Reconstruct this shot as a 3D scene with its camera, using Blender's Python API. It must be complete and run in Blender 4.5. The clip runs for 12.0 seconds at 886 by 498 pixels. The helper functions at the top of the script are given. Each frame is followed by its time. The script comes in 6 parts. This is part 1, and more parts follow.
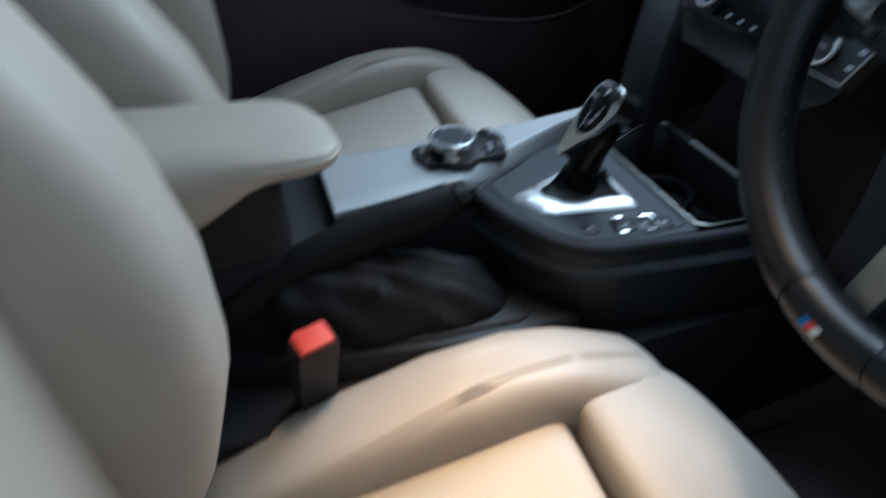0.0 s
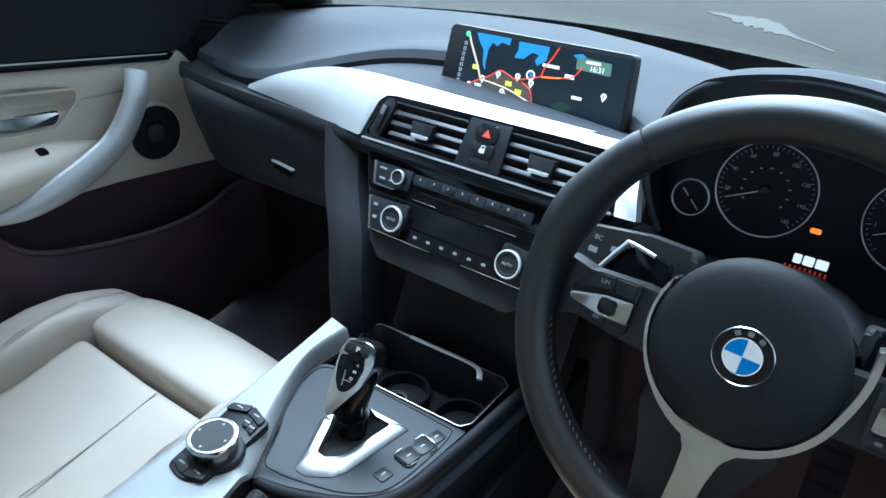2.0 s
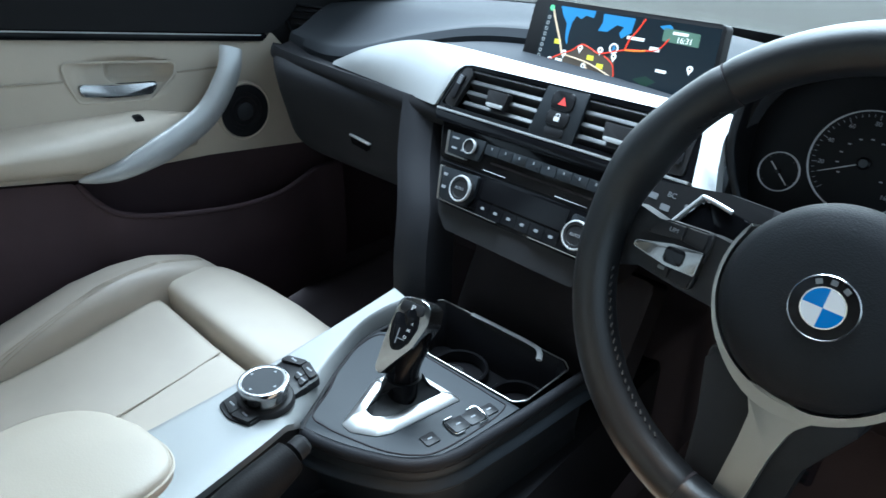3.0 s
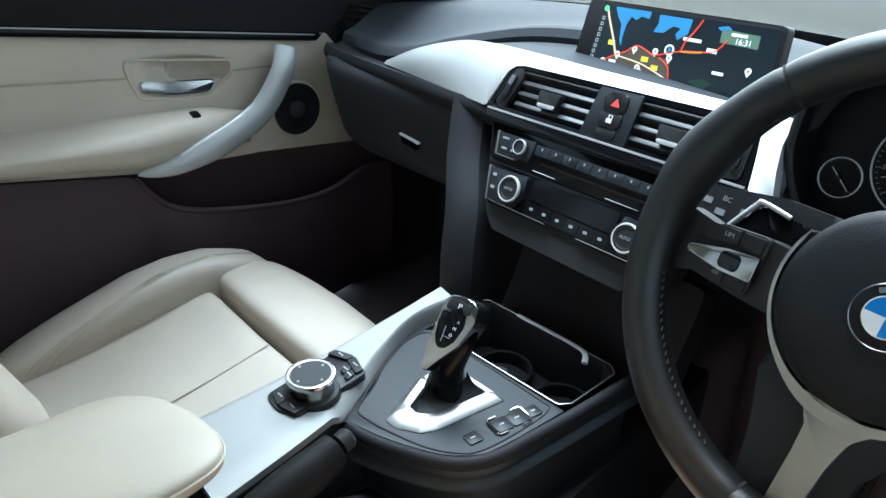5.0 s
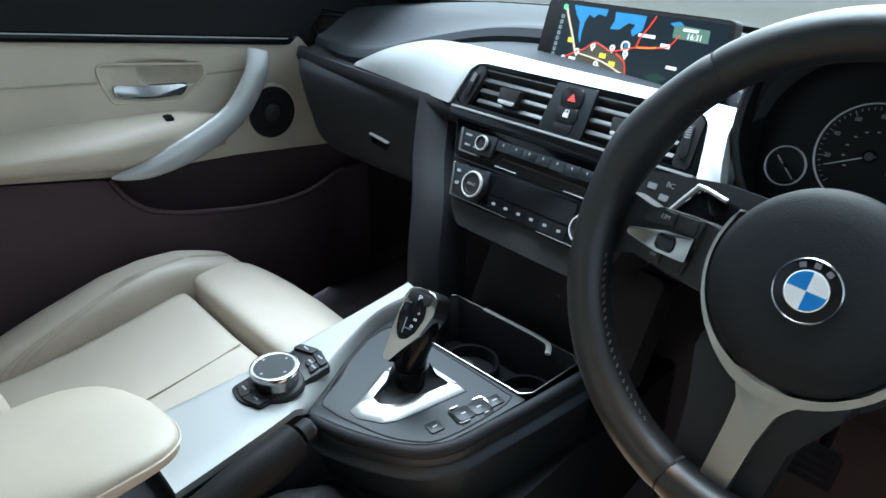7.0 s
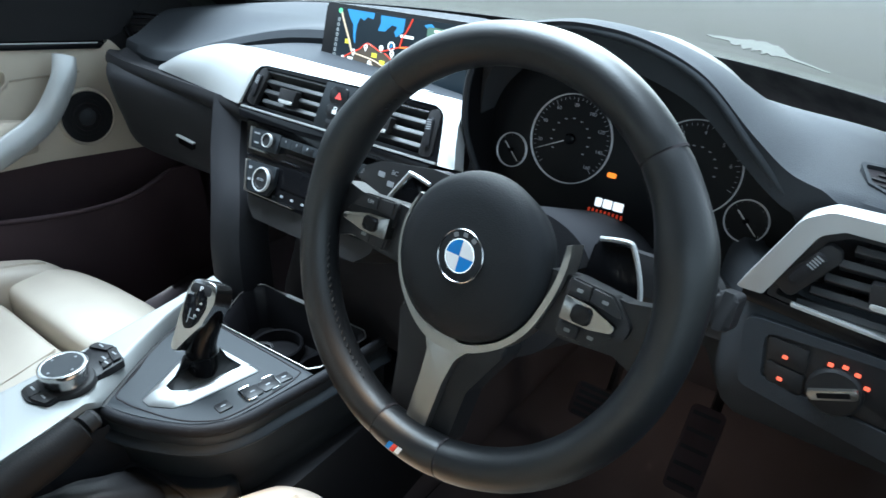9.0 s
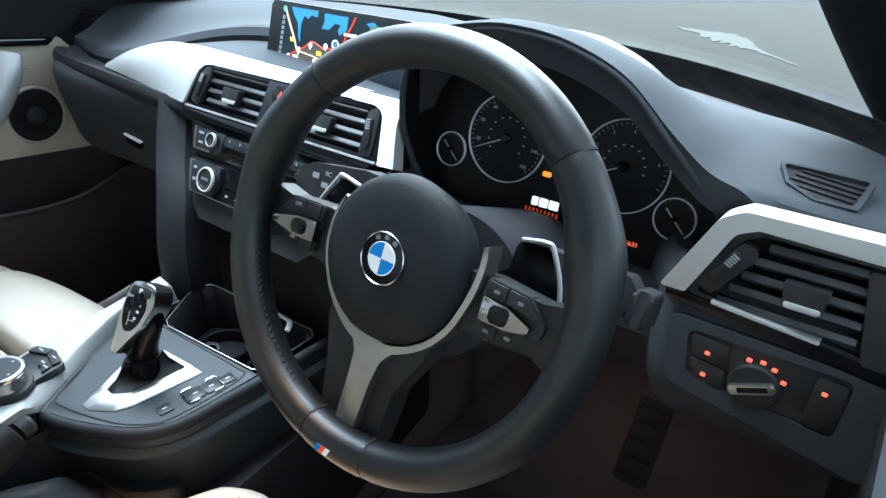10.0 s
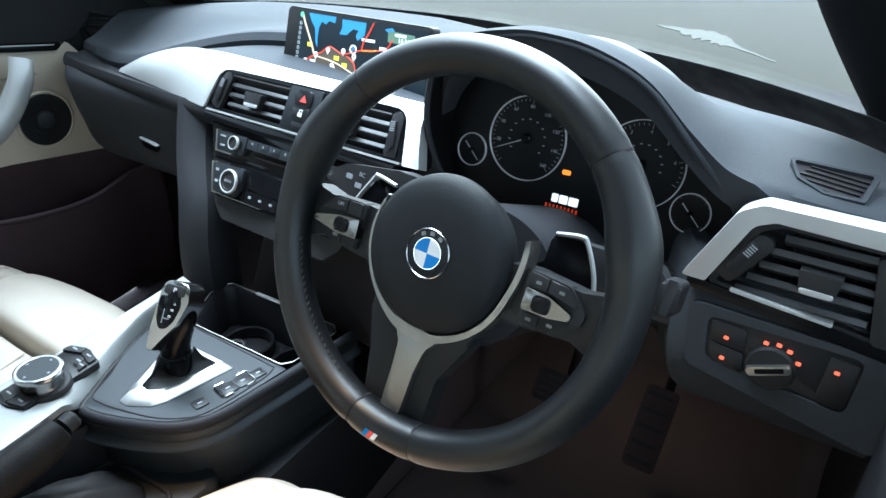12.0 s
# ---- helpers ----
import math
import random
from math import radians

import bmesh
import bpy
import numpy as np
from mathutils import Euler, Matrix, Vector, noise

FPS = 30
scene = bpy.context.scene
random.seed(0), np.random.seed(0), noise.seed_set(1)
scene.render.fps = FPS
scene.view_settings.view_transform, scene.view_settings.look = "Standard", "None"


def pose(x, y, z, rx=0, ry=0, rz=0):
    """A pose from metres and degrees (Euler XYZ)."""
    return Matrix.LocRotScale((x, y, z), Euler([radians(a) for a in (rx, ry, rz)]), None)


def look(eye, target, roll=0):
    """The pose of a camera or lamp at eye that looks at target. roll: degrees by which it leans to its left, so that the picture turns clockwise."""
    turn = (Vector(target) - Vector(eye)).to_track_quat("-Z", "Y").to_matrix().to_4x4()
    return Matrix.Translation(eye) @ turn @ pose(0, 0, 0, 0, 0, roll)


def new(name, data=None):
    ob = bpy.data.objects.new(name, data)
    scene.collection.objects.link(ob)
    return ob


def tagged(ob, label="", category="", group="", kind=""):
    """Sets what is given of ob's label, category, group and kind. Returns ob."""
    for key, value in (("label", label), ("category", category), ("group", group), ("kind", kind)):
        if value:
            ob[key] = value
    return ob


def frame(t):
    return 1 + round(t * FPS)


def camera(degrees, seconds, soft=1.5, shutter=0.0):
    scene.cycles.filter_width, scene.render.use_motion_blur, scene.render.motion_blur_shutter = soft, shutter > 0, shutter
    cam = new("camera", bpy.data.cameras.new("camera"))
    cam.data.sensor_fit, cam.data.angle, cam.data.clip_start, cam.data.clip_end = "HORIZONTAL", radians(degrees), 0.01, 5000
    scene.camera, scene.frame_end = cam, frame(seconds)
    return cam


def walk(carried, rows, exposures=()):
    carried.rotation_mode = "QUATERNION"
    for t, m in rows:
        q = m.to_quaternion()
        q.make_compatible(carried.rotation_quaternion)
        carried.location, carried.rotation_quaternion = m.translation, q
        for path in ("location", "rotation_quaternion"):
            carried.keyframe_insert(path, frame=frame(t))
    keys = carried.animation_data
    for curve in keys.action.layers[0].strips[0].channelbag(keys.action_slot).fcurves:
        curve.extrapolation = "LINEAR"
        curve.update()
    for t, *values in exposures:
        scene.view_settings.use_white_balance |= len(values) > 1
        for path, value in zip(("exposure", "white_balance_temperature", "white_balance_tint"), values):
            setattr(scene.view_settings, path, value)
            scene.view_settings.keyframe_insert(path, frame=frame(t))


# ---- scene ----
cam = camera(65.5, 12.0, shutter=0.5)
# plan units to metres, and the pitch of the plan
K = 1.06
CAR = Matrix.Rotation(radians(2.5), 4, "X") @ Matrix.Scale(K, 4)
PATH = [
    (0, (0.595, -0.392, 0.77), (-0.93, 0.133, -0.413), 2.1),
    (0.5, (0.487, -0.404, 0.876), (-0.833, 0.579, -0.261), 1.1),
    (1, (0.459, -0.418, 0.928), (-0.585, 0.886, -0.171), 0.3),
    (1.5, (0.443, -0.451, 0.955), (-0.54, 0.952, -0.077), 2.0),
    (2, (0.447, -0.464, 0.942), (-0.572, 0.969, -0.01), 2.1),
    (2.5, (0.47, -0.465, 0.893), (-0.681, 0.909, 0.006), 2.8),
    (3, (0.475, -0.461, 0.87), (-0.752, 0.845, -0.017), 2.6),
    (3.5, (0.469, -0.471, 0.87), (-0.813, 0.786, -0.009), 2.8),
    (5.5, (0.48, -0.466, 0.868), (-0.842, 0.744, -0.019), 2.1),
    (6, (0.493, -0.47, 0.863), (-0.84, 0.738, -0.012), 2.0),
    (6.5, (0.502, -0.458, 0.85), (-0.826, 0.758, -0.02), 1.9),
    (7, (0.512, -0.454, 0.861), (-0.796, 0.785, -0.006), 1.8),
    (7.5, (0.55, -0.435, 0.884), (-0.729, 0.842, 0.028), 1.9),
    (7.7, (0.59, -0.42, 0.871), (-0.666, 0.887, 0.025), 2.1),
    (9.3, (0.673, -0.404, 0.897), (-0.379, 1.042, 0.001), 2.0),
    (9.5, (0.682, -0.395, 0.897), (-0.356, 1.058, -0.004), 2.1),
    (10, (0.699, -0.384, 0.904), (-0.326, 1.076, 0.0), 2.2),
    (10.5, (0.696, -0.397, 0.906), (-0.326, 1.062, -0.004), 2.0),
    (11, (0.662, -0.407, 0.902), (-0.332, 1.073, -0.004), 1.9),
    (11.5, (0.672, -0.42, 0.91), (-0.308, 1.07, 0.005), 2.2),
    (12, (0.679, -0.439, 0.916), (-0.304, 1.049, 0.01), 2.1),
]
EV = 2.84
GLOW = 2 ** -EV
EXPOSURES = [(0.0, EV - 1.0, 4950, 2), (0.5, EV - 0.62, 4800, 0), (1.0, EV - 0.08, 4850, 0), (2.0, EV + 0.05, 4950, 0), (3.0, EV + 0.05, 5200, 0), (5.5, EV + 0.05, 5450, 0), (7.5, EV + 0.12, 5450, 0), (9.5, EV + 0.42, 5350, 0), (12.0, EV + 0.50, 5350, 0)]
walk(cam, [(t, look(eye, target, roll)) for t, eye, target, roll in PATH], EXPOSURES)

# ---- light: a dull winter afternoon outside, a warm roof lamp inside ----
world = bpy.data.worlds.new("sky")
scene.world = world
world.use_nodes = True
wn = world.node_tree.nodes
sky = wn.new("ShaderNodeTexSky")
sky.sky_type, sky.sun_disc = "NISHITA", False
sky.sun_elevation, sky.sun_rotation = radians(38), radians(-23)
sky.air_density, sky.dust_density = 1.0, 4.0
SKY = 0.078
wn["Background"].inputs["Strength"].default_value = SKY
cloud = wn.new("ShaderNodeHueSaturation")
cloud.inputs["Saturation"].default_value = 0.2
world.node_tree.links.new(sky.outputs[0], cloud.inputs["Color"])
world.node_tree.links.new(cloud.outputs[0], wn["Background"].inputs["Color"])
sun = new("sun", bpy.data.lights.new("sun", "SUN"))
sun.data.energy, sun.data.angle, sun.data.color = 1.9, radians(45), (0.94, 0.97, 1.0)
sun.matrix_basis = look((0, 0, 0), (0.27, -0.12, -0.955))


# ---- materials ----
def mat(name, color, rough=0.5, metal=0.0, grain=0.0, grain_scale=800.0, vary=0.12, vary_scale=9.0, bump=0.15, spec=0.5, coat=0.0, emit=0.0, tint=None):
    m = bpy.data.materials.new(name)
    m.use_nodes = True
    n, l = m.node_tree.nodes, m.node_tree.links
    b = n["Principled BSDF"]
    b.inputs["Roughness"].default_value = rough
    b.inputs["Metallic"].default_value = metal
    b.inputs["Specular IOR Level"].default_value = spec
    b.inputs["Coat Weight"].default_value = coat
    b.inputs["Coat Roughness"].default_value = 0.08
    co = n.new("ShaderNodeTexCoord")
    big = n.new("ShaderNodeTexNoise")
    big.inputs["Scale"].default_value, big.inputs["Detail"].default_value = vary_scale, 6
    l.new(co.outputs["Object"], big.inputs["Vector"])
    ramp = n.new("ShaderNodeMix")
    ramp.data_type = "RGBA"
    other = tint or tuple(c * (1 - vary) for c in color)
    ramp.inputs[6].default_value = (*other, 1)
    ramp.inputs[7].default_value = (*color, 1)
    sharp = n.new("ShaderNodeMapRange")
    sharp.inputs[1].default_value, sharp.inputs[2].default_value = 0.35, 0.65
    l.new(big.outputs[0], sharp.inputs[0])
    l.new(sharp.outputs[0], ramp.inputs[0])
    l.new(ramp.outputs[2], b.inputs["Base Color"])
    rr = n.new("ShaderNodeMapRange")
    rr.inputs[3].default_value, rr.inputs[4].default_value = max(0.02, rough * 0.85), min(1, rough * 1.15)
    l.new(big.outputs[0], rr.inputs[0])
    l.new(rr.outputs[0], b.inputs["Roughness"])
    if grain:
        fine = n.new("ShaderNodeTexVoronoi") if grain > 0 else n.new("ShaderNodeTexNoise")
        fine.inputs["Scale"].default_value = grain_scale
        l.new(co.outputs["Object"], fine.inputs["Vector"])
        bp = n.new("ShaderNodeBump")
        bp.inputs["Strength"].default_value = bump
        bp.inputs["Distance"].default_value = abs(grain)
        l.new(fine.outputs[0], bp.inputs["Height"])
        l.new(bp.outputs[0], b.inputs["Normal"])
    if emit:
        b.inputs["Emission Color"].default_value = (*color, 1)
        b.inputs["Emission Strength"].default_value = emit * GLOW
    return m


def glass(name, rough=0.0, color=(0.93, 0.95, 0.94)):
    m = bpy.data.materials.new(name)
    m.use_nodes = True
    n, l = m.node_tree.nodes, m.node_tree.links
    n.remove(n["Principled BSDF"])
    out, mix, clear, gloss = n["Material Output"], n.new("ShaderNodeMixShader"), n.new("ShaderNodeBsdfTransparent"), n.new("ShaderNodeBsdfGlossy")
    face, power, scale = n.new("ShaderNodeLayerWeight"), n.new("ShaderNodeMath"), n.new("ShaderNodeMath")
    clear.inputs[0].default_value = (*color, 1)
    gloss.inputs["Roughness"].default_value = rough
    face.inputs[0].default_value = 0.5
    power.operation, scale.operation = "POWER", "MULTIPLY_ADD"
    power.inputs[1].default_value = 5.0
    scale.inputs[1].default_value, scale.inputs[2].default_value = 0.6, 0.03
    l.new(face.outputs["Facing"], power.inputs[0])
    l.new(power.outputs[0], scale.inputs[0])
    l.new(scale.outputs[0], mix.inputs[0])
    l.new(clear.outputs[0], mix.inputs[1])
    l.new(gloss.outputs[0], mix.inputs[2])
    l.new(mix.outputs[0], out.inputs[0])
    return m


LEATHER = mat("cream_leather", (0.415, 0.367, 0.302), 0.5, grain=0.0005, grain_scale=620, vary=0.12, vary_scale=6, bump=0.10)
LEATHER_SIDE = mat("cream_leather_bolster", (0.435, 0.383, 0.32), 0.48, grain=0.0005, grain_scale=620, vary=0.12, vary_scale=6, bump=0.10)
SEAM = mat("seam_thread", (0.40, 0.35, 0.28), 0.8)
DOOR_BEIGE = mat("beige_door_vinyl", (0.51, 0.45, 0.365), 0.5, grain=0.0005, grain_scale=520, vary=0.10, bump=0.2)
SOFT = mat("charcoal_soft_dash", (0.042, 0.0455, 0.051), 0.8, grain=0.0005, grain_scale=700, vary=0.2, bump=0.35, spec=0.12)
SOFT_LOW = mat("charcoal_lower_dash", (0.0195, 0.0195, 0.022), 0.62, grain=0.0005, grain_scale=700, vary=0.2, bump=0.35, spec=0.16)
PLASTIC = mat("black_plastic", (0.022, 0.0215, 0.0225), 0.5, vary=0.2, grain=0.0003, grain_scale=900, spec=0.2)
PANEL = mat("graphite_console_panel", (0.0135, 0.0165, 0.0200), 0.5, vary=0.15, grain=0.0003, grain_scale=900, spec=0.34)
SLAT = mat("grey_vent_slat", (0.030, 0.031, 0.033), 0.42, vary=0.15, grain=0.0003, grain_scale=900)
GLOSS = mat("gloss_black", (0.006, 0.006, 0.007), 0.12, vary=0.3, spec=0.14)
RIM_LEATHER = mat("black_wheel_leather", (0.0062, 0.0068, 0.0078), 0.42, grain=0.0004, grain_scale=600, vary=0.25, bump=0.12, spec=0.46)
HUB = mat("black_airbag_cover", (0.0125, 0.0135, 0.0155), 0.6, grain=0.0004, grain_scale=800, vary=0.15, bump=0.3, spec=0.2)
ALU = mat("satin_aluminium", (0.435, 0.44, 0.435), 0.52, metal=0.25, vary=0.05, vary_scale=20, grain=-0.0002, grain_scale=1500, bump=0.1)
STRIP = mat("satin_console_silver", (0.275, 0.28, 0.275), 0.60, metal=0.25, vary=0.05, vary_scale=20, grain=-0.0002, grain_scale=1500, bump=0.1)
SATIN = mat("satin_silver_spoke", (0.29, 0.28, 0.26), 0.32, metal=0.9, vary=0.08)
WING = mat("polished_wing", (0.19, 0.185, 0.175), 0.16, metal=1.0, vary=0.05)
SHELL = mat("satin_chrome", (0.46, 0.46, 0.46), 0.22, metal=1.0, vary=0.05)
ALU_BRIGHT = mat("bright_satin_silver", (0.42, 0.42, 0.41), 0.3, metal=0.95, vary=0.04)
CHROME = mat("chrome", (0.78, 0.78, 0.78), 0.13, metal=1.0, vary=0.05)
CARPET = mat("black_carpet", (0.135, 0.112, 0.118), 0.95, grain=-0.004, grain_scale=900, bump=0.6, spec=0.1)
DARK = mat("dark_void_plastic", (0.034, 0.030, 0.032), 0.85, vary=0.2, spec=0.1)
DOOR_LOW = mat("charcoal_door_plastic", (0.080, 0.055, 0.062), 0.75, vary=0.2, vary_scale=5, grain=0.0005, grain_scale=700, spec=0.2)
PILLAR = mat("black_pillar_cloth", (0.016, 0.015, 0.016), 0.95, vary=0.2, grain=-0.001, grain_scale=900, spec=0.05)
LINER = mat("grey_headliner", (0.16, 0.155, 0.15), 0.9, grain=-0.001, grain_scale=900, spec=0.1)
WHITE = mat("white_print", (0.75, 0.75, 0.75), 0.6)
GREYP = mat("grey_print", (0.26, 0.27, 0.285), 0.6)
NEEDLE = mat("white_needle", (0.6, 0.6, 0.6), 0.5)
RED = mat("red_plastic", (0.62, 0.05, 0.03), 0.4)
HAZARD = mat("hazard_red", (0.85, 0.07, 0.06), 0.5, emit=0.28)
REDGLOW = mat("red_backlight", (1.0, 0.13, 0.06), 0.5, emit=0.9)
AMBER = mat("amber_lamp", (1.0, 0.22, 0.015), 0.5, emit=1.1)
WHITEGLOW = mat("white_backlight", (0.95, 0.92, 0.9), 0.5, emit=0.8)
REDLINE = mat("dim_red_glow", (0.75, 0.06, 0.02), 0.5, emit=0.22)
BLUE = mat("blue_enamel", (0.012, 0.17, 0.50), 0.3, spec=0.25, coat=0.1)
ENAMEL = mat("white_enamel", (0.72, 0.72, 0.72), 0.3, coat=0.1)
GLASS = glass("window_glass")
DIMP = mat("dim_grey_print", (0.16, 0.165, 0.17), 0.6)
PULL = mat("satin_pull_silver", (0.45, 0.455, 0.45), 0.42, metal=0.45, vary=0.06, vary_scale=20, grain=-0.0002, grain_scale=1500, bump=0.1)
STITCH = mat("grey_stitch", (0.012, 0.012, 0.013), 0.8)
SILL = mat("black_door_sill", (0.011, 0.0105, 0.012), 0.7, vary=0.2, grain=0.0005, grain_scale=700, spec=0.2)
RING = mat("bright_knob_ring", (0.72, 0.72, 0.72), 0.34, metal=0.45, vary=0.05)
LEVER_LEATHER = mat("dull_black_leather", (0.009, 0.0088, 0.0095), 0.62, grain=0.0005, grain_scale=520, vary=0.25, bump=0.35, spec=0.16)
TRAY = mat("dark_grey_tray", (0.011, 0.0105, 0.012), 0.36, vary=0.15, spec=0.22)
SWITCH = mat("matt_black_switch", (0.014, 0.014, 0.0155), 0.42, vary=0.15, grain=0.0003, grain_scale=900, spec=0.25)


# ---- mesh tools ----
def plane_frame(o, yaw=0.0, lean=0.0, spin=0.0):
    """u to the right, v up, n towards the driver."""
    a, b = radians(yaw), radians(lean)
    u = Vector((math.cos(a), -math.sin(a), 0))
    f = Vector((math.sin(a), math.cos(a), 0))
    v = f * math.sin(b) + Vector((0, 0, math.cos(b)))
    m = Matrix((u, v, u.cross(v))).transposed().to_4x4()
    return Matrix.Translation(o) @ m @ Matrix.Rotation(radians(spin), 4, "Z")


FLAT = Matrix.Identity(4)


def part(name, bm, material, parent=None, label="", smooth=38):
    bmesh.ops.recalc_face_normals(bm, faces=bm.faces)
    bmesh.ops.transform(bm, matrix=CAR, verts=bm.verts)
    me = bpy.data.meshes.new(name)
    bm.to_mesh(me)
    bm.free()
    me.materials.append(material)
    if smooth:
        me.shade_smooth()
        for poly in me.polygons:
            poly.use_smooth = len(poly.vertices) <= 4
        me.set_sharp_from_angle(angle=radians(smooth))
    ob = new(name, me)
    if parent:
        ob.parent = parent
        if parent.type == "EMPTY":
            ob.matrix_parent_inverse = parent.matrix_basis.inverted()
    if label:
        ob["label"] = label
    return ob


def thing(name, at, label, category, group="", kind=""):
    e = new(name)
    e.empty_display_size = 0.02
    e.matrix_basis = Matrix.Translation(CAR @ Vector(at))
    return tagged(e, label, category, group, kind)


def fillet(pts, r, seg=5):
    """The corners of a closed outline rounded by r (one number, or one a corner)."""
    out, n = [], len(pts)
    rs = r if isinstance(r, (list, tuple)) else [r] * n
    for i in range(n):
        p, a, b = Vector(pts[i]), Vector(pts[i - 1]), Vector(pts[(i + 1) % n])
        da, db = (a - p), (b - p)
        half = da.angle(db) / 2
        d = min(rs[i] / max(math.tan(half), 1e-3), da.length * 0.49, db.length * 0.49)
        if d < 1e-6:
            out.append(p)
            continue
        s, e = p + da.normalized() * d, p + db.normalized() * d
        for k in range(seg + 1):
            t = k / seg
            out.append((1 - t) ** 2 * s + 2 * t * (1 - t) * p + t * t * e)
    return out


def box2(u0, v0, u1, v1, r=0.0, seg=4):
    pts = [(u0, v0), (u1, v0), (u1, v1), (u0, v1)]
    return fillet(pts, r, seg) if r else [Vector(p) for p in pts]


def circle(c, r, n=40, a0=0.0):
    return [Vector((c[0] + r * math.cos(a0 + 2 * math.pi * k / n), c[1] + r * math.sin(a0 + 2 * math.pi * k / n))) for k in range(n)]


def slab(bm, pts, n0, n1, m=FLAT, bev=0.0, seg=2, lift=None):
    """An outline drawn out from n0 to n1, its n1 rim bevelled."""
    lo = [bm.verts.new((p[0], p[1], n0)) for p in pts]
    hi = [bm.verts.new((p[0], p[1], n1)) for p in pts]
    n = len(pts)
    bm.faces.new(list(reversed(lo)))
    top = bm.faces.new(hi)
    for i in range(n):
        bm.faces.new((lo[i], lo[(i + 1) % n], hi[(i + 1) % n], hi[i]))
    vs = lo + hi
    if bev:
        r = bmesh.ops.bevel(bm, geom=list(top.edges), offset=bev, segments=seg, profile=0.5, affect="EDGES", clamp_overlap=True)
        vs = [v for v in set(lo + hi) | set(r["verts"]) if v.is_valid]
    if lift:
        for v in vs:
            v.co.z += lift(v.co.x, v.co.y)
    for v in vs:
        v.co = m @ v.co
    return bm


def frame_ring(bm, outer, inner, n0, n1, m=FLAT, lift=None):
    n = len(outer)
    rows = [[bm.verts.new(m @ Vector((p[0], p[1], z + (lift(p[0], p[1]) if lift else 0)))) for p in ring] for ring, z in ((outer, n0), (outer, n1), (inner, n1), (inner, n0))]
    for a in range(4):
        for i in range(n):
            bm.faces.new((rows[a][i], rows[a][(i + 1) % n], rows[(a + 1) % 4][(i + 1) % n], rows[(a + 1) % 4][i]))
    return bm


def tube(bm, path, radius, seg=12, closed=False, squash=(1.0, 1.0), up=None):
    path = [Vector(p) for p in path]
    n, rings = len(path), []
    ref = Vector(up) if up else Vector((0.13, 0.21, 0.97))
    for i, p in enumerate(path):
        t = (path[(i + 1) % n] - path[i - 1]) if closed else (path[min(i + 1, n - 1)] - path[max(i - 1, 0)])
        t.normalize()
        a = (ref - t * ref.dot(t)).normalized()
        b = t.cross(a)
        if not up:
            ref = a
        r = radius(i / (n - 1)) if callable(radius) else radius
        rings.append([bm.verts.new(p + a * r * squash[0] * math.cos(2 * math.pi * k / seg) + b * r * squash[1] * math.sin(2 * math.pi * k / seg)) for k in range(seg)])
    for i in range(n if closed else n - 1):
        for k in range(seg):
            bm.faces.new((rings[i][k], rings[(i + 1) % n][k], rings[(i + 1) % n][(k + 1) % seg], rings[i][(k + 1) % seg]))
    if not closed:
        bm.faces.new(list(reversed(rings[0])))
        bm.faces.new(rings[-1])
    return bm


def lathe(bm, profile, m=FLAT, seg=40, hollow=False):
    """A turned body; hollow: a ring whose last circle joins its first."""
    rings = []
    for r, z in profile:
        rings.append([bm.verts.new(m @ Vector((max(r, 1e-5) * math.cos(2 * math.pi * k / seg), max(r, 1e-5) * math.sin(2 * math.pi * k / seg), z))) for k in range(seg)])
    count = len(rings)
    for i in range(count if hollow else count - 1):
        for k in range(seg):
            bm.faces.new((rings[i][k], rings[i][(k + 1) % seg], rings[(i + 1) % count][(k + 1) % seg], rings[(i + 1) % count][k]))
    if not hollow:
        bm.faces.new(list(reversed(rings[0])))
        bm.faces.new(rings[-1])
    return bm


def pillow(bm, c, size, e=0.45, warp=None, nu=40, nv=24, m=FLAT):
    """A rounded block (a superellipsoid), bent by warp(local point) if given."""
    def pw(x, k):
        return math.copysign(abs(x) ** k, x)

    rows = []
    for j in range(1, nv):
        w = -math.pi / 2 + math.pi * j / nv
        row = []
        for i in range(nu):
            t = 2 * math.pi * i / nu
            p = Vector((pw(math.cos(w), e) * pw(math.cos(t), e), pw(math.cos(w), e) * pw(math.sin(t), e), pw(math.sin(w), e)))
            row.append(p)
        rows.append(row)
    ends = [Vector((0, 0, -1)), Vector((0, 0, 1))]

    def place(p):
        q = Vector((p.x * size[0] / 2, p.y * size[1] / 2, p.z * size[2] / 2))
        q = warp(q, p) if warp else q
        return bm.verts.new(m @ (q + Vector(c)))

    vs = [[place(p) for p in row] for row in rows]
    bot, top = place(ends[0]), place(ends[1])
    for j in range(len(vs) - 1):
        for i in range(nu):
            bm.faces.new((vs[j][i], vs[j][(i + 1) % nu], vs[j + 1][(i + 1) % nu], vs[j + 1][i]))
    for i in range(nu):
        bm.faces.new((bot, vs[0][(i + 1) % nu], vs[0][i]))
        bm.faces.new((top, vs[-1][i], vs[-1][(i + 1) % nu]))
    return bm


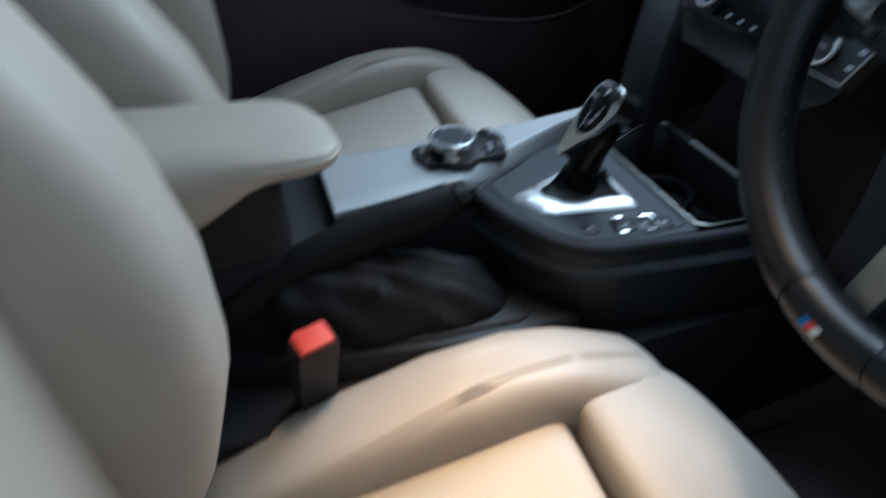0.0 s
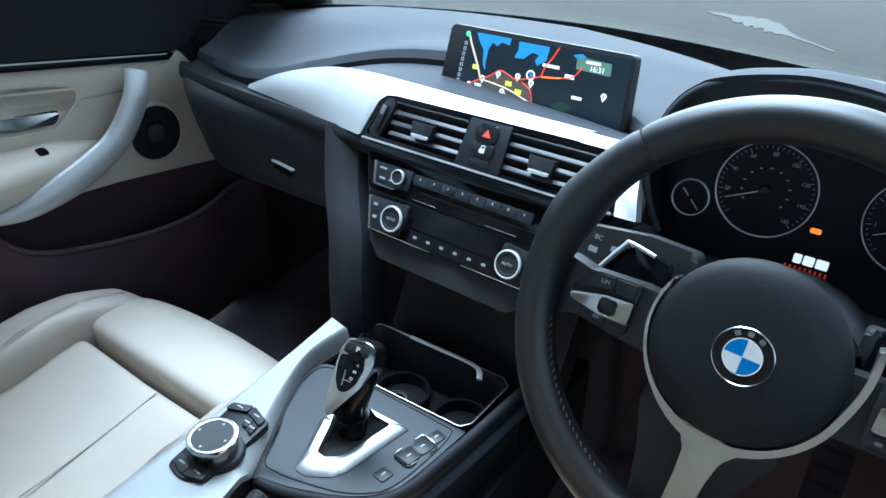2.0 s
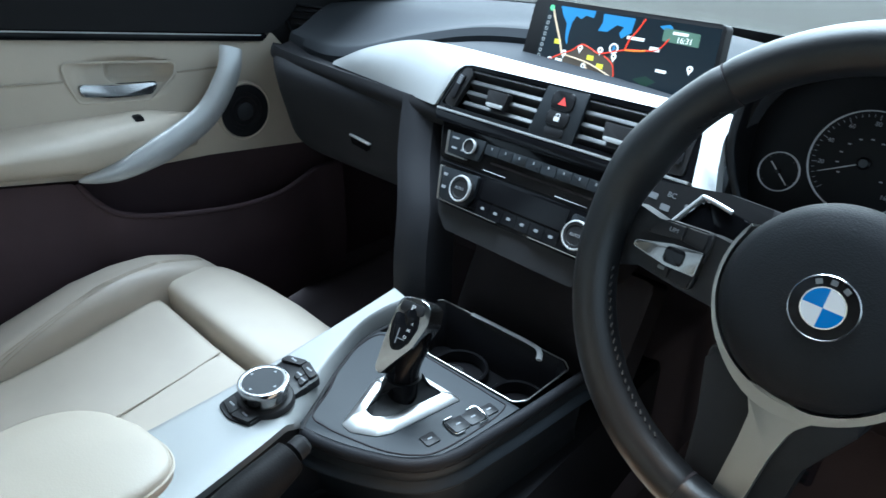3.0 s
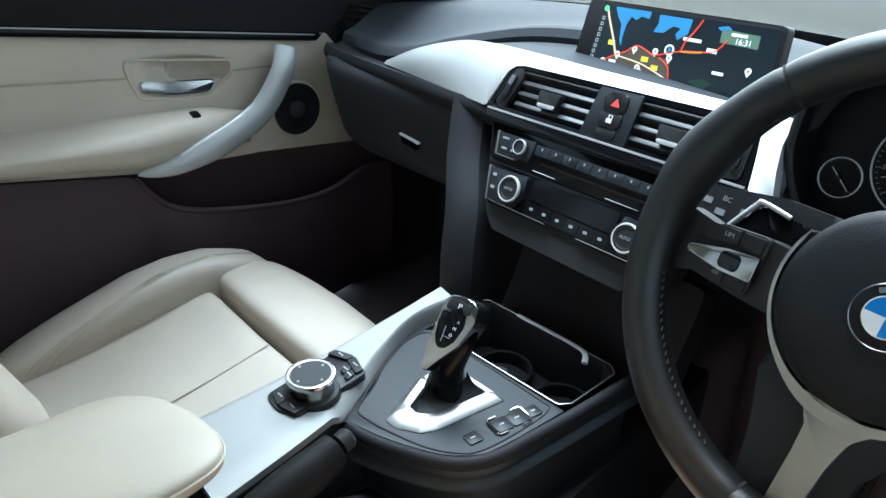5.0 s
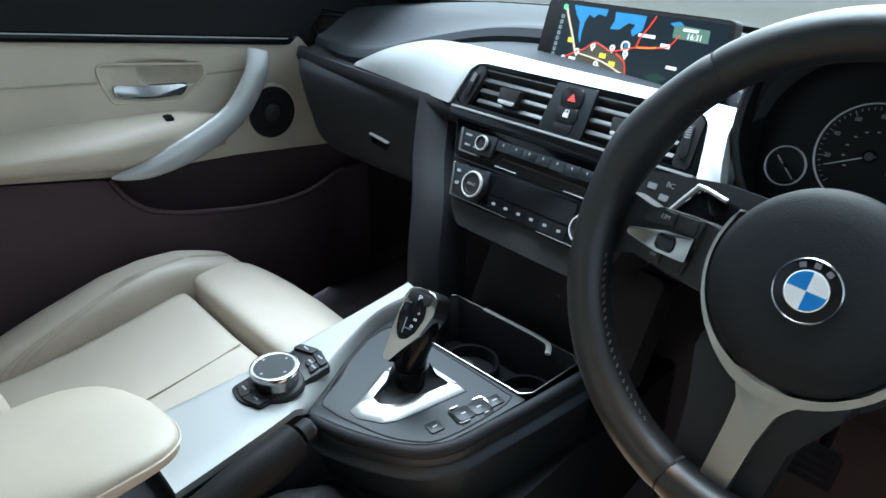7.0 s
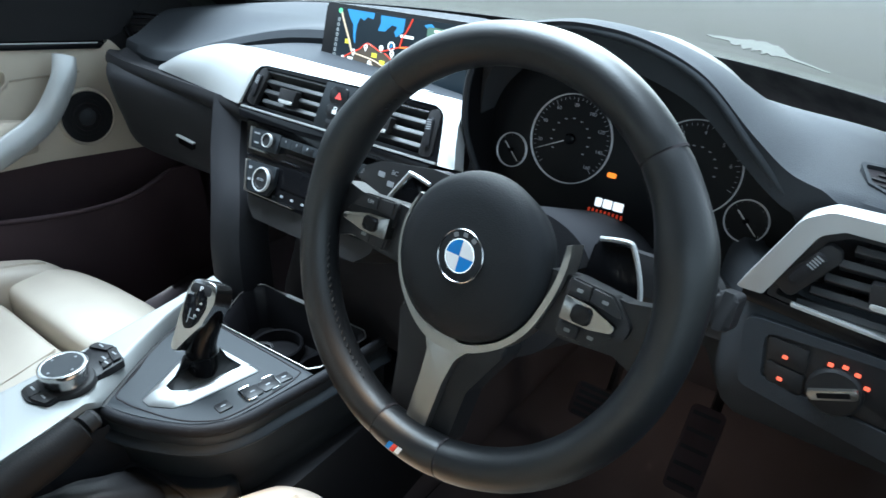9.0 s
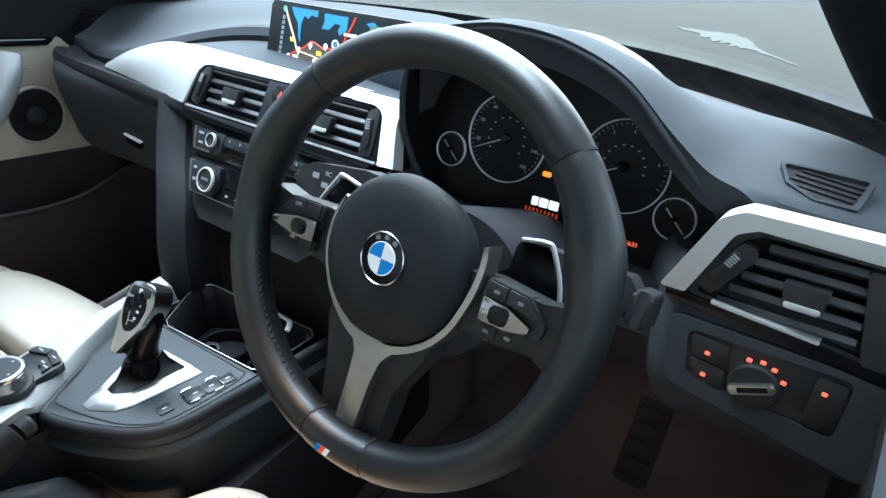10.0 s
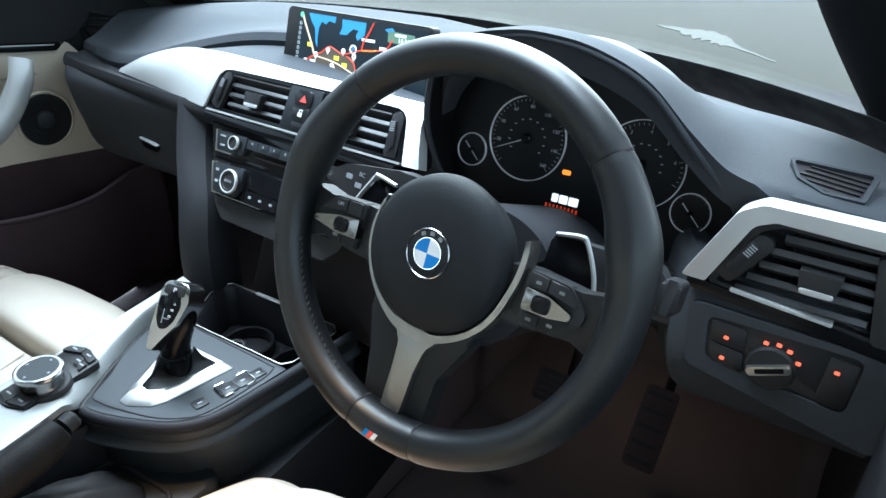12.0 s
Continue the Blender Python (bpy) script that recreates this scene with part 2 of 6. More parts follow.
def sheet(bm, fn, nu, nv, off):
    """A surface fn(s, t) with thickness: its back lies off from it (a vector, or a function of s, t)."""
    a = [[bm.verts.new(fn(i / nu, j / nv)) for j in range(nv + 1)] for i in range(nu + 1)]
    b = [[bm.verts.new(a[i][j].co + (off(i / nu, j / nv) if callable(off) else Vector(off))) for j in range(nv + 1)] for i in range(nu + 1)]
    for i in range(nu):
        for j in range(nv):
            bm.faces.new((a[i][j], a[i + 1][j], a[i + 1][j + 1], a[i][j + 1]))
            bm.faces.new((b[i][j], b[i][j + 1], b[i + 1][j + 1], b[i + 1][j]))
    for i in range(nu):
        bm.faces.new((a[i][0], b[i][0], b[i + 1][0], a[i + 1][0]))
        bm.faces.new((a[i][nv], a[i + 1][nv], b[i + 1][nv], b[i][nv]))
    for j in range(nv):
        bm.faces.new((a[0][j], a[0][j + 1], b[0][j + 1], b[0][j]))
        bm.faces.new((a[nu][j], b[nu][j], b[nu][j + 1], a[nu][j + 1]))
    return bm


def smooth_line(pts, n=8):
    """A Catmull-Rom line through the points."""
    pts = [Vector(p) for p in pts]
    out = []
    for i in range(len(pts) - 1):
        p0, p1, p2, p3 = pts[max(i - 1, 0)], pts[i], pts[i + 1], pts[min(i + 2, len(pts) - 1)]
        for k in range(n):
            t = k / n
            out.append(0.5 * (2 * p1 + (p2 - p0) * t + (2 * p0 - 5 * p1 + 4 * p2 - p3) * t * t + (3 * p1 - p0 - 3 * p2 + p3) * t ** 3))
    out.append(pts[-1])
    return out


def along(pts, s):
    """The point at share s (0 to 1) of a line of points, by index."""
    x = s * (len(pts) - 1)
    i = min(int(x), len(pts) - 2)
    return pts[i].lerp(pts[i + 1], x - i)


def lerp_table(x, rows):
    """Linear reading of a table of (x, y)."""
    return float(np.interp(x, [r[0] for r in rows], [r[1] for r in rows]))


def curve_table(x, rows):
    """Smooth reading of a table of (x, y)."""
    if x <= rows[0][0]:
        return rows[0][1]
    if x >= rows[-1][0]:
        return rows[-1][1]
    i = max(k for k in range(len(rows) - 1) if rows[k][0] <= x)
    slope = lambda k: (rows[min(k + 1, len(rows) - 1)][1] - rows[max(k - 1, 0)][1]) / (rows[min(k + 1, len(rows) - 1)][0] - rows[max(k - 1, 0)][0])
    w = rows[i + 1][0] - rows[i][0]
    t = (x - rows[i][0]) / w
    return (2 * t ** 3 - 3 * t * t + 1) * rows[i][1] + (t ** 3 - 2 * t * t + t) * w * slope(i) + (3 * t * t - 2 * t ** 3) * rows[i + 1][1] + (t ** 3 - t * t) * w * slope(i + 1)


def writing(name, text, size, m, material, parent, label="", depth=0.0003):
    cu = bpy.data.curves.new(name, "FONT")
    cu.body, cu.size, cu.extrude, cu.align_x, cu.align_y = text, size, depth, "CENTER", "CENTER"
    ob = bpy.data.objects.new(name, cu)
    me = bpy.data.meshes.new_from_object(ob)
    bpy.data.objects.remove(ob)
    bpy.data.curves.remove(cu)
    bm = bmesh.new()
    bm.from_mesh(me)
    bpy.data.meshes.remove(me)
    bmesh.ops.transform(bm, matrix=m, verts=bm.verts)
    return part(name, bm, material, parent, label, smooth=0)


def at_uv(m, u, v, n=0.0, spin=0.0):
    return m @ Matrix.Translation((u, v, n)) @ Matrix.Rotation(radians(spin), 4, "Z")


# ---- the planes that the cabin is laid out on ----
STACK = plane_frame((0.022, 0.1605, 0.5135), 1.5, 25)
SCREEN = plane_frame((-0.103, 0.312, 0.637), 1.5, 12)
CLUSTER = plane_frame((0.37, 0.255, 0.61), 0, 15)
WHEEL = plane_frame((0.37, 0.022, 0.61), 0, 22.5, -3.0)
SIDE = plane_frame((0.60, 0.17, 0.56), 0, 5)


def con(x, y):
    """Height of the console's top."""
    return 0.3535 - 0.015 * x - 0.02 * y


# ---- the shell of the car and the ground outside ----
def ground_sheet():
    bm = bmesh.new()
    slab(bm, box2(-400, -400, 400, 400), -0.05, 0.0, Matrix.Translation((0, 0, -0.36)))
    ob = part("ground", bm, mat("wet_grey_tarmac", (0.031, 0.029, 0.0235), 0.95, spec=0.15, vary=0.25, vary_scale=0.6, grain=-0.01, grain_scale=60, bump=0.3), None, smooth=0)
    ob.matrix_basis = CAR.to_3x3().normalized().to_4x4().inverted()
    tagged(ob, "wet pale grey tarmac outside the windscreen", "ground", kind="structure")
    st = bmesh.new()
    rng = random.Random(4)
    line = smooth_line([(-1.95, 7.85, 0), (-1.50, 7.65, 0), (-1.14, 7.38, 0), (-0.83, 7.00, 0), (-0.42, 6.55, 0)], 8)
    far, near = [], []
    for k, p in enumerate(line):
        w = 0.30 * math.exp(-((k - 13) / 8) ** 2) + 0.03
        far.append((p.x, p.y + w * rng.uniform(0.6, 1.2)))
        near.append((p.x, p.y - w * rng.uniform(0.5, 1.3)))
    slab(st, [Vector(q) for q in near + far[::-1]], -0.002, 0.006, Matrix.Translation((0, 0, -0.36)))
    # the sky's sheen on the wet streak is painted as a paler matt colour
    s = part("puddle", st, mat("wet_patch_sky_sheen", (0.052, 0.051, 0.042), 0.9, vary=0.35, vary_scale=5.0), None, smooth=0)
    s.matrix_basis = ob.matrix_basis
    tagged(s, "wet streak on the tarmac, its pale sky sheen put into the colour", "puddle", kind="structure")


ground_sheet()


def shell():
    floor = part("floor", slab(bmesh.new(), box2(-0.74, -1.5, 0.74, 1.0), -0.03, 0.0), CARPET)
    tagged(floor, "black carpeted car floor in deep shade", "floor", kind="structure")
    bm = bmesh.new()
    slab(bm, fillet([(-0.15, 0.0), (0.15, 0.0), (0.10, 0.21), (-0.10, 0.21)], 0.03), -0.7, 0.9, Matrix.Rotation(radians(90), 4, "X") @ Matrix.Translation((0, 0, -0.1)))
    tun = part("transmission_tunnel", bm, CARPET)
    tagged(tun, "black carpeted hump along the car floor", "tunnel", kind="structure")
    fire = part("bulkhead", slab(bmesh.new(), box2(-0.74, 0.0, 0.74, 0.52), 0, 0.02, plane_frame((0, 0.80, 0.0))), CARPET)
    tagged(fire, "dark carpeted bulkhead at the end of the footwells", "wall", kind="structure")
    back = part("wall_rear", slab(bmesh.new(), box2(-0.74, 0.0, 0.74, 0.74), 0, 0.02, plane_frame((0, -1.45, 0.0))), LINER)
    tagged(back, "grey rear end of the cabin", "wall", kind="structure")
    rear = part("window_rear", slab(bmesh.new(), [Vector(p) for p in ((-0.66, 0.74), (0.66, 0.74), (0.56, 1.12), (-0.56, 1.12))], 0.004, 0.008, plane_frame((0, -1.45, 0.0))), GLASS)
    rear.visible_shadow = False
    tagged(rear, "clear rear window", "window", kind="structure")

    def roof(s, t):
        x, y = -0.735 + 1.47 * s, -1.46 + 1.50 * t
        return Vector((x, y, 1.165 - 0.11 * (2 * s - 1) ** 4 - 0.05 * max(0, t - 0.6) ** 2 * 4))

    r = part("ceiling", sheet(bmesh.new(), roof, 16, 10, (0, 0, 0.03)), LINER)
    tagged(r, "grey woven roof lining", "ceiling", kind="structure")
    for sx, nm, gl in ((-1, "wall_left", "window_rear_left"), (1, "wall_right", "window_rear_right")):
        side = Matrix(((0, 0, sx, sx * 0.715), (1, 0, 0, 0), (0, 1, 0, 0), (0, 0, 0, 1)))
        bm = slab(bmesh.new(), box2(-1.46, 0.0, -0.72, 0.68), 0, 0.02, side)
        slab(bm, [Vector(p) for p in ((-1.46, 0.68), (-1.30, 0.68), (-1.18, 1.06), (-0.72, 1.06), (-0.72, 1.14), (-1.46, 1.14))], 0, 0.02, side)
        w = part(nm, bm, LINER)
        tagged(w, "grey lined side of the rear cabin", "wall", kind="structure")
        g = part(gl, slab(bmesh.new(), [Vector(p) for p in ((-1.30, 0.68), (-0.72, 0.68), (-0.72, 1.06), (-1.18, 1.06))], 0.008, 0.012, side), GLASS)
        g.visible_shadow = False
        tagged(g, "clear rear door window", "window", kind="structure")
    for sx in (-1, 1):
        w = part("kick_panel", slab(bmesh.new(), box2(0.36, 0.0, 0.80, 0.52), 0, 0.02, Matrix(((0, 0, sx, sx * 0.735), (1, 0, 0, 0), (0, 1, 0, 0), (0, 0, 0, 1)))), CARPET)
        tagged(w, "dark carpeted side of the footwell", "wall", kind="structure")
    # screen pillars
    for sx in (-1, 1):
        bm = bmesh.new()
        line = smooth_line([(sx * 0.730, 0.72, 0.53), (sx * 0.688, 0.62, 0.61), (sx * 0.634, 0.50, 0.72), (sx * 0.600, 0.40, 0.81), (sx * 0.565, 0.24, 0.96), (sx * 0.545, 0.10, 1.09)], 6)
        tube(bm, line, 0.082, 16, squash=(0.55, 1.0))
        p = part("windscreen_pillar", bm, PILLAR)
        tagged(p, "dark trimmed windscreen pillar", "pillar", kind="structure")
        b2 = bmesh.new()
        tube(b2, smooth_line([(sx * 0.70, -0.66, 0.50), (sx * 0.66, -0.66, 0.85), (sx * 0.58, -0.72, 1.10)], 6), 0.045, 12)
        p = part("door_pillar", b2, LINER)
        tagged(p, "grey trimmed pillar behind the front door", "pillar", kind="structure")

    def wind(s, t):
        x = (2 * s - 1) * (0.70 - 0.14 * t)
        return Vector((x, 0.81 - 0.27 * (1 - 0.75 * t) * (2 * s - 1) ** 2 - 0.80 * t, 0.60 + 0.52 * t + 0.02 * math.sin(math.pi * t)))

    g = part("window_front", sheet(bmesh.new(), wind, 20, 14, (0, 0.003, 0.004)), GLASS)
    g.visible_shadow = False
    tagged(g, "clear windscreen, damp along its lower edge", "window", kind="structure")

    def frit(s, t):
        p = wind(s, -0.06 + t * (lerp_table(s, [(0, 0.135), (0.45, 0.135), (0.62, 0.120), (1, 0.105)]) + 0.006 * math.sin(9 * s)))
        return p + Vector((0, -0.003, -0.004))

    f = part("windscreen_border", sheet(bmesh.new(), frit, 40, 3, (0, 0.001, 0.001)), DIRT)
    tagged(f, "black dotted border along the windscreen's foot", "window border", kind="structure")
    sc = part("scuttle", slab(bmesh.new(), box2(-0.72, 0.40, 0.72, 1.0), 0.50, 0.54), DARK)
    tagged(sc, "black panel below the windscreen", "scuttle", kind="structure")


DIRT = mat("wet_black_border", (0.014, 0.016, 0.017), 0.5, vary=0.6, vary_scale=22, spec=0.3, tint=(0.070, 0.074, 0.068))
shell()


# ---- dashboard ----
dash = thing("dashboard", (0, 0.5, 0.4), "charcoal soft-touch car dashboard with silver trim", "dashboard")


LIP = [(0.236, 0.578), (0.224, 0.606), (0.2185, 0.645), (0.230, 0.700), (0.26, 0.735), (0.32, 0.750), (0.363, 0.751), (0.407, 0.744), (0.457, 0.723), (0.502, 0.680), (0.537, 0.643), (0.553, 0.616), (0.548, 0.596), (0.535, 0.575)]


def pad_end(x):
    """Far edge of the upper pad, under the windscreen."""
    return curve_table(x, [(-0.67, 0.47), (-0.5, 0.60), (-0.3, 0.68), (0.0, 0.70), (0.2, 0.66), (0.36, 0.60), (0.46, 0.55), (0.55, 0.52), (0.62, 0.48), (0.70, 0.40)])


def pad_z(x, y):
    """Height of the upper pad: flat shelf, falling to the doors, with the hood over the dials."""
    z = 0.648 - 0.012 * max(0.0, -0.48 - x) / 0.2
    z -= lerp_table(x, [(-0.6, 0.004), (-0.1, 0.008), (0.2, 0.030)]) * min(1.0, max(0.0, (y - pad_end(x) + 0.14) / 0.14)) ** 1.5
    arch = max(0.0, curve_table(x, [(0.196, 0.640), (0.209, 0.648), (0.2185, 0.664), (0.226, 0.690), (0.238, 0.712)] + LIP[4:9] + [(0.502, 0.684), (0.54, 0.658), (0.60, 0.650), (0.66, 0.648)]) - 0.648) if x > 0.12 else 0.0
    f = min(1.0, max(0.0, (y - 0.215) / 0.25))
    return z + arch * (1 - f * f * (3 - 2 * f))


def front_y(x):
    """Front edge of the upper pad."""
    return curve_table(x, [(-0.66, 0.320), (-0.55, 0.292), (-0.42, 0.268), (-0.30, 0.295), (-0.2, 0.335), (-0.1, 0.355), (0.10, 0.355), (0.17, 0.30), (0.215, 0.240), (0.26, 0.205), (0.32, 0.203), (0.55, 0.205), (0.58, 0.20), (0.70, 0.20)])


def dash_pad():
    def fn(s, t):
        x = -0.630 + 1.330 * s
        y0 = front_y(x)
        y = y0 + (pad_end(x) - y0) * t
        z = pad_z(x, y)
        if x < 0.12:
            edge = curve_table(x, [(-0.665, 0.598), (-0.60, 0.599), (-0.49, 0.601), (-0.40, 0.613), (-0.32, 0.637), (-0.22, 0.660), (-0.13, 0.667), (-0.04, 0.664), (0.05, 0.655), (0.12, 0.648)])
            w = min(1.0, t / 0.55)
            z = edge + (z - edge) * w * w * (3 - 2 * w)
        lip = 0.012 * max(0.0, 1 - t / 0.04) ** 2 * min(1.0, max(0.0, (0.20 - x) / 0.03, (x - 0.56) / 0.03))
        return Vector((x, y, z - lip))

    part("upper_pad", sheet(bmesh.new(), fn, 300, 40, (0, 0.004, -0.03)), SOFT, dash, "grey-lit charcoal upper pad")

    # left wing below the pad's crease, set back
    def wing(s, t):
        x = -0.55 + 0.72 * s
        y = front_y(x)
        ztop = fn(max(0.0, (x + 0.630) / 1.330), 0).z - 0.008
        a = Vector((x, y + 0.004, ztop))
        b = Vector((x, lerp_table(x, [(-0.55, 0.30), (-0.42, 0.262), (-0.34, 0.258), (-0.26, 0.255), (-0.1, 0.250), (0.16, 0.246)]), lerp_table(x, [(-0.55, 0.55), (-0.42, 0.588), (-0.347, 0.617), (-0.278, 0.637), (-0.224, 0.648), (-0.167, 0.650), (0.0, 0.646), (0.16, 0.643)])))
        return a.lerp(b, t)

    part("shadow_strip", sheet(bmesh.new(), wing, 60, 6, (0, 0.03, -0.01)), SOFT, dash, "shaded valley behind the silver trim")

    # lower dash and glovebox
    prof = [(0.252, 0.585), (0.217, 0.574), (0.208, 0.55), (0.212, 0.50), (0.225, 0.45), (0.30, 0.40), (0.42, 0.36)]
    lineprof = smooth_line([(0, y, z) for y, z in prof], 6)

    def low(s, t):
        x0 = -0.625 + 0.10 * max(0.0, t - 0.12)
        x = x0 + (-0.2 - x0) * s
        p = along(lineprof, t)
        push = 0.06 * max(0.0, (0.25 - s) / 0.25) ** 1.5
        return Vector((x, p.y + push, p.z))

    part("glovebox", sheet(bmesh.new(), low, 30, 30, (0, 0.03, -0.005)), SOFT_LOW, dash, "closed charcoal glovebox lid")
    catch = bmesh.new()
    cm = plane_frame((-0.313, 0.2085, 0.5030), 3, -5, -5)
    slab(catch, box2(-0.0235, -0.0011, 0.0235, 0.0012, 0.0008), -0.003, 0.0022, cm, 0.0005)
    catch = part("glovebox_catch", catch, ALU, dash, "slim silver catch")
    part("finger_pocket", slab(bmesh.new(), fillet([(-0.021, -0.0012), (-0.018, -0.013), (0.018, -0.013), (0.021, -0.0012)], 0.003), -0.006, 0.0016, cm), GLOSS, catch, "dark finger pocket")
    # gloss strip below the silver trim
    def gl(s, t):
        x = -0.645 + 0.515 * s
        y = curve_table(x, [(-0.645, 0.288), (-0.60, 0.260), (-0.52, 0.238), (-0.42, 0.226), (-0.3, 0.216), (-0.13, 0.199)])
        z = curve_table(x, [(-0.645, 0.582), (-0.60, 0.588), (-0.52, 0.591), (-0.42, 0.592), (-0.3, 0.592), (-0.13, 0.594)])
        return Vector((x, y - 0.006 * math.sin(math.pi * t), z - 0.026 * t))

    part("lower_strip", sheet(bmesh.new(), gl, 30, 8, (0, 0.04, -0.012)), SILL, dash, "black strip below the silver trim")
    # driver's side lower panel
    lp = smooth_line([(0, 0.20, 0.58), (0, 0.178, 0.565), (0, 0.166, 0.52), (0, 0.170, 0.47), (0, 0.21, 0.42), (0, 0.30, 0.36), (0, 0.40, 0.31)], 6)

    def knee(s, t):
        x = 0.16 + 0.54 * s
        p = along(lp, t)
        back = 0.09 * (1 - min(1, max(0, (x - 0.48) / 0.05)))
        return Vector((x, p.y + back, p.z))

    part("knee_panel", sheet(bmesh.new(), knee, 40, 30, (0, 0.03, 0)), SOFT, dash)


dash_pad()


def left_trim():
    """Silver blade from the passenger's side over the middle vents to the dials."""
    top = [(-0.418, 0.593), (-0.347, 0.622), (-0.278, 0.6425), (-0.224, 0.6535), (-0.167, 0.6565), (-0.10, 0.6555), (0.0, 0.653), (0.145, 0.6505)]
    bot = [(-0.418, 0.589), (-0.34, 0.590), (-0.24, 0.5915), (-0.150, 0.5925), (-0.1455, 0.594), (-0.128, 0.635), (-0.118, 0.6425), (-0.105, 0.6447), (0.0, 0.645), (0.145, 0.645)]
    xs = [-0.418 + 0.258 * k / 30 for k in range(30)] + [-0.160 + 0.07 * k / 34 for k in range(34)] + [-0.090 + 0.235 * k / 20 for k in range(21)]

    def fn(s, t):
        x = along([Vector((v, 0, 0)) for v in xs], s).x
        zt, zb = curve_table(x, top), lerp_table(x, bot)
        yt = curve_table(x, [(-0.418, 0.250), (-0.34, 0.250), (-0.26, 0.247), (-0.1, 0.243), (0.21, 0.240)])
        yb = curve_table(x, [(-0.418, 0.246), (-0.34, 0.232), (-0.24, 0.214), (-0.15, 0.1965)]) if x < -0.15 else 0.1955 + (zb - 0.591) * 0.466
        bulge = 0.006 * math.sin(math.pi * t) * min(1, (x + 0.418) / 0.08) * min(1, (zt - zb) / 0.05)
        return Vector((x, yt + (yb - yt) * t - 0.8 * bulge, zt + (zb - zt) * t + 0.6 * bulge))

    ob = part("silver_trim", sheet(bmesh.new(), fn, 84, 12, (0.0, 0.012, -0.004)), ALU, dash, "satin silver trim blade")
    # the short leg beside the dials
    leg = slab(bmesh.new(), fillet([(0.198, 0.1565), (0.119, 0.1575), (0.119, 0.1448), (0.155, 0.1445), (0.168, 0.139), (0.1725, 0.115), (0.1775, 0.0835), (0.2005, 0.0845), (0.1945, 0.106), (0.190, 0.13), (0.1915, 0.146)], [0.004, 0.001, 0.001, 0.006, 0.010, 0.02, 0.001, 0.001, 0.02, 0.03, 0.02]), -0.014, 0.003, STACK, 0.0015, lift=lambda u, v: -0.95 * max(0.0, v - 0.1445))
    part("silver_trim", leg, ALU, dash, "satin silver trim leg beside the dials")


left_trim()


def vent_slats(m, u0, u1, v0, v1, n, parent, skew=0.0):
    for k in range(n):
        v = v0 + (v1 - v0) * (k + 0.5) / n
        mm = m @ Matrix.Translation(((u0 + u1) / 2, v, -0.006)) @ Matrix.Rotation(radians(-28), 4, "X")
        bm = slab(bmesh.new(), box2(-(u1 - u0) / 2, -0.0030, (u1 - u0) / 2, 0.0030, 0.0008, 2), -0.012, 0.007, mm, 0.0022, 3)
        part("slat", bm, SLAT, parent)


def vent_tab(m, u, v, parent):
    t = slab(bmesh.new(), fillet([(-0.016, 0.009), (0.016, 0.009), (0.013, -0.010), (-0.013, -0.010)], 0.002), -0.002, 0.008, at_uv(m, u, v), 0.002)
    tab = part("slider", t, PLASTIC, parent)
    part("slider_edge", slab(bmesh.new(), box2(-0.0125, -0.0100, 0.0125, -0.0055, 0.002), 0.004, 0.0092, at_uv(m, u, v), 0.001), ALU, tab, "silver slider edge")


def thumbwheel(m, u, v, parent, spin=0):
    mm = at_uv(m, u, v, 0.0, spin)
    part("thumbwheel_plate", slab(bmesh.new(), fillet([(-0.010, -0.026), (0.008, -0.026), (0.012, 0.02), (0.006, 0.026), (-0.004, 0.024)], 0.004), -0.004, 0.0035, mm, 0.0015), PLASTIC, parent)
    w = part("thumbwheel", slab(bmesh.new(), box2(-0.0045, -0.016, 0.0045, 0.016, 0.003), 0.0, 0.0065, mm, 0.002), SOFT_LOW, parent)
    for k in range(5):
        part("tick", slab(bmesh.new(), box2(-0.003, 0.003 + 0.0024 * k, 0.003, 0.0042 + 0.0024 * k), 0.006, 0.0069, mm), GREYP, w)


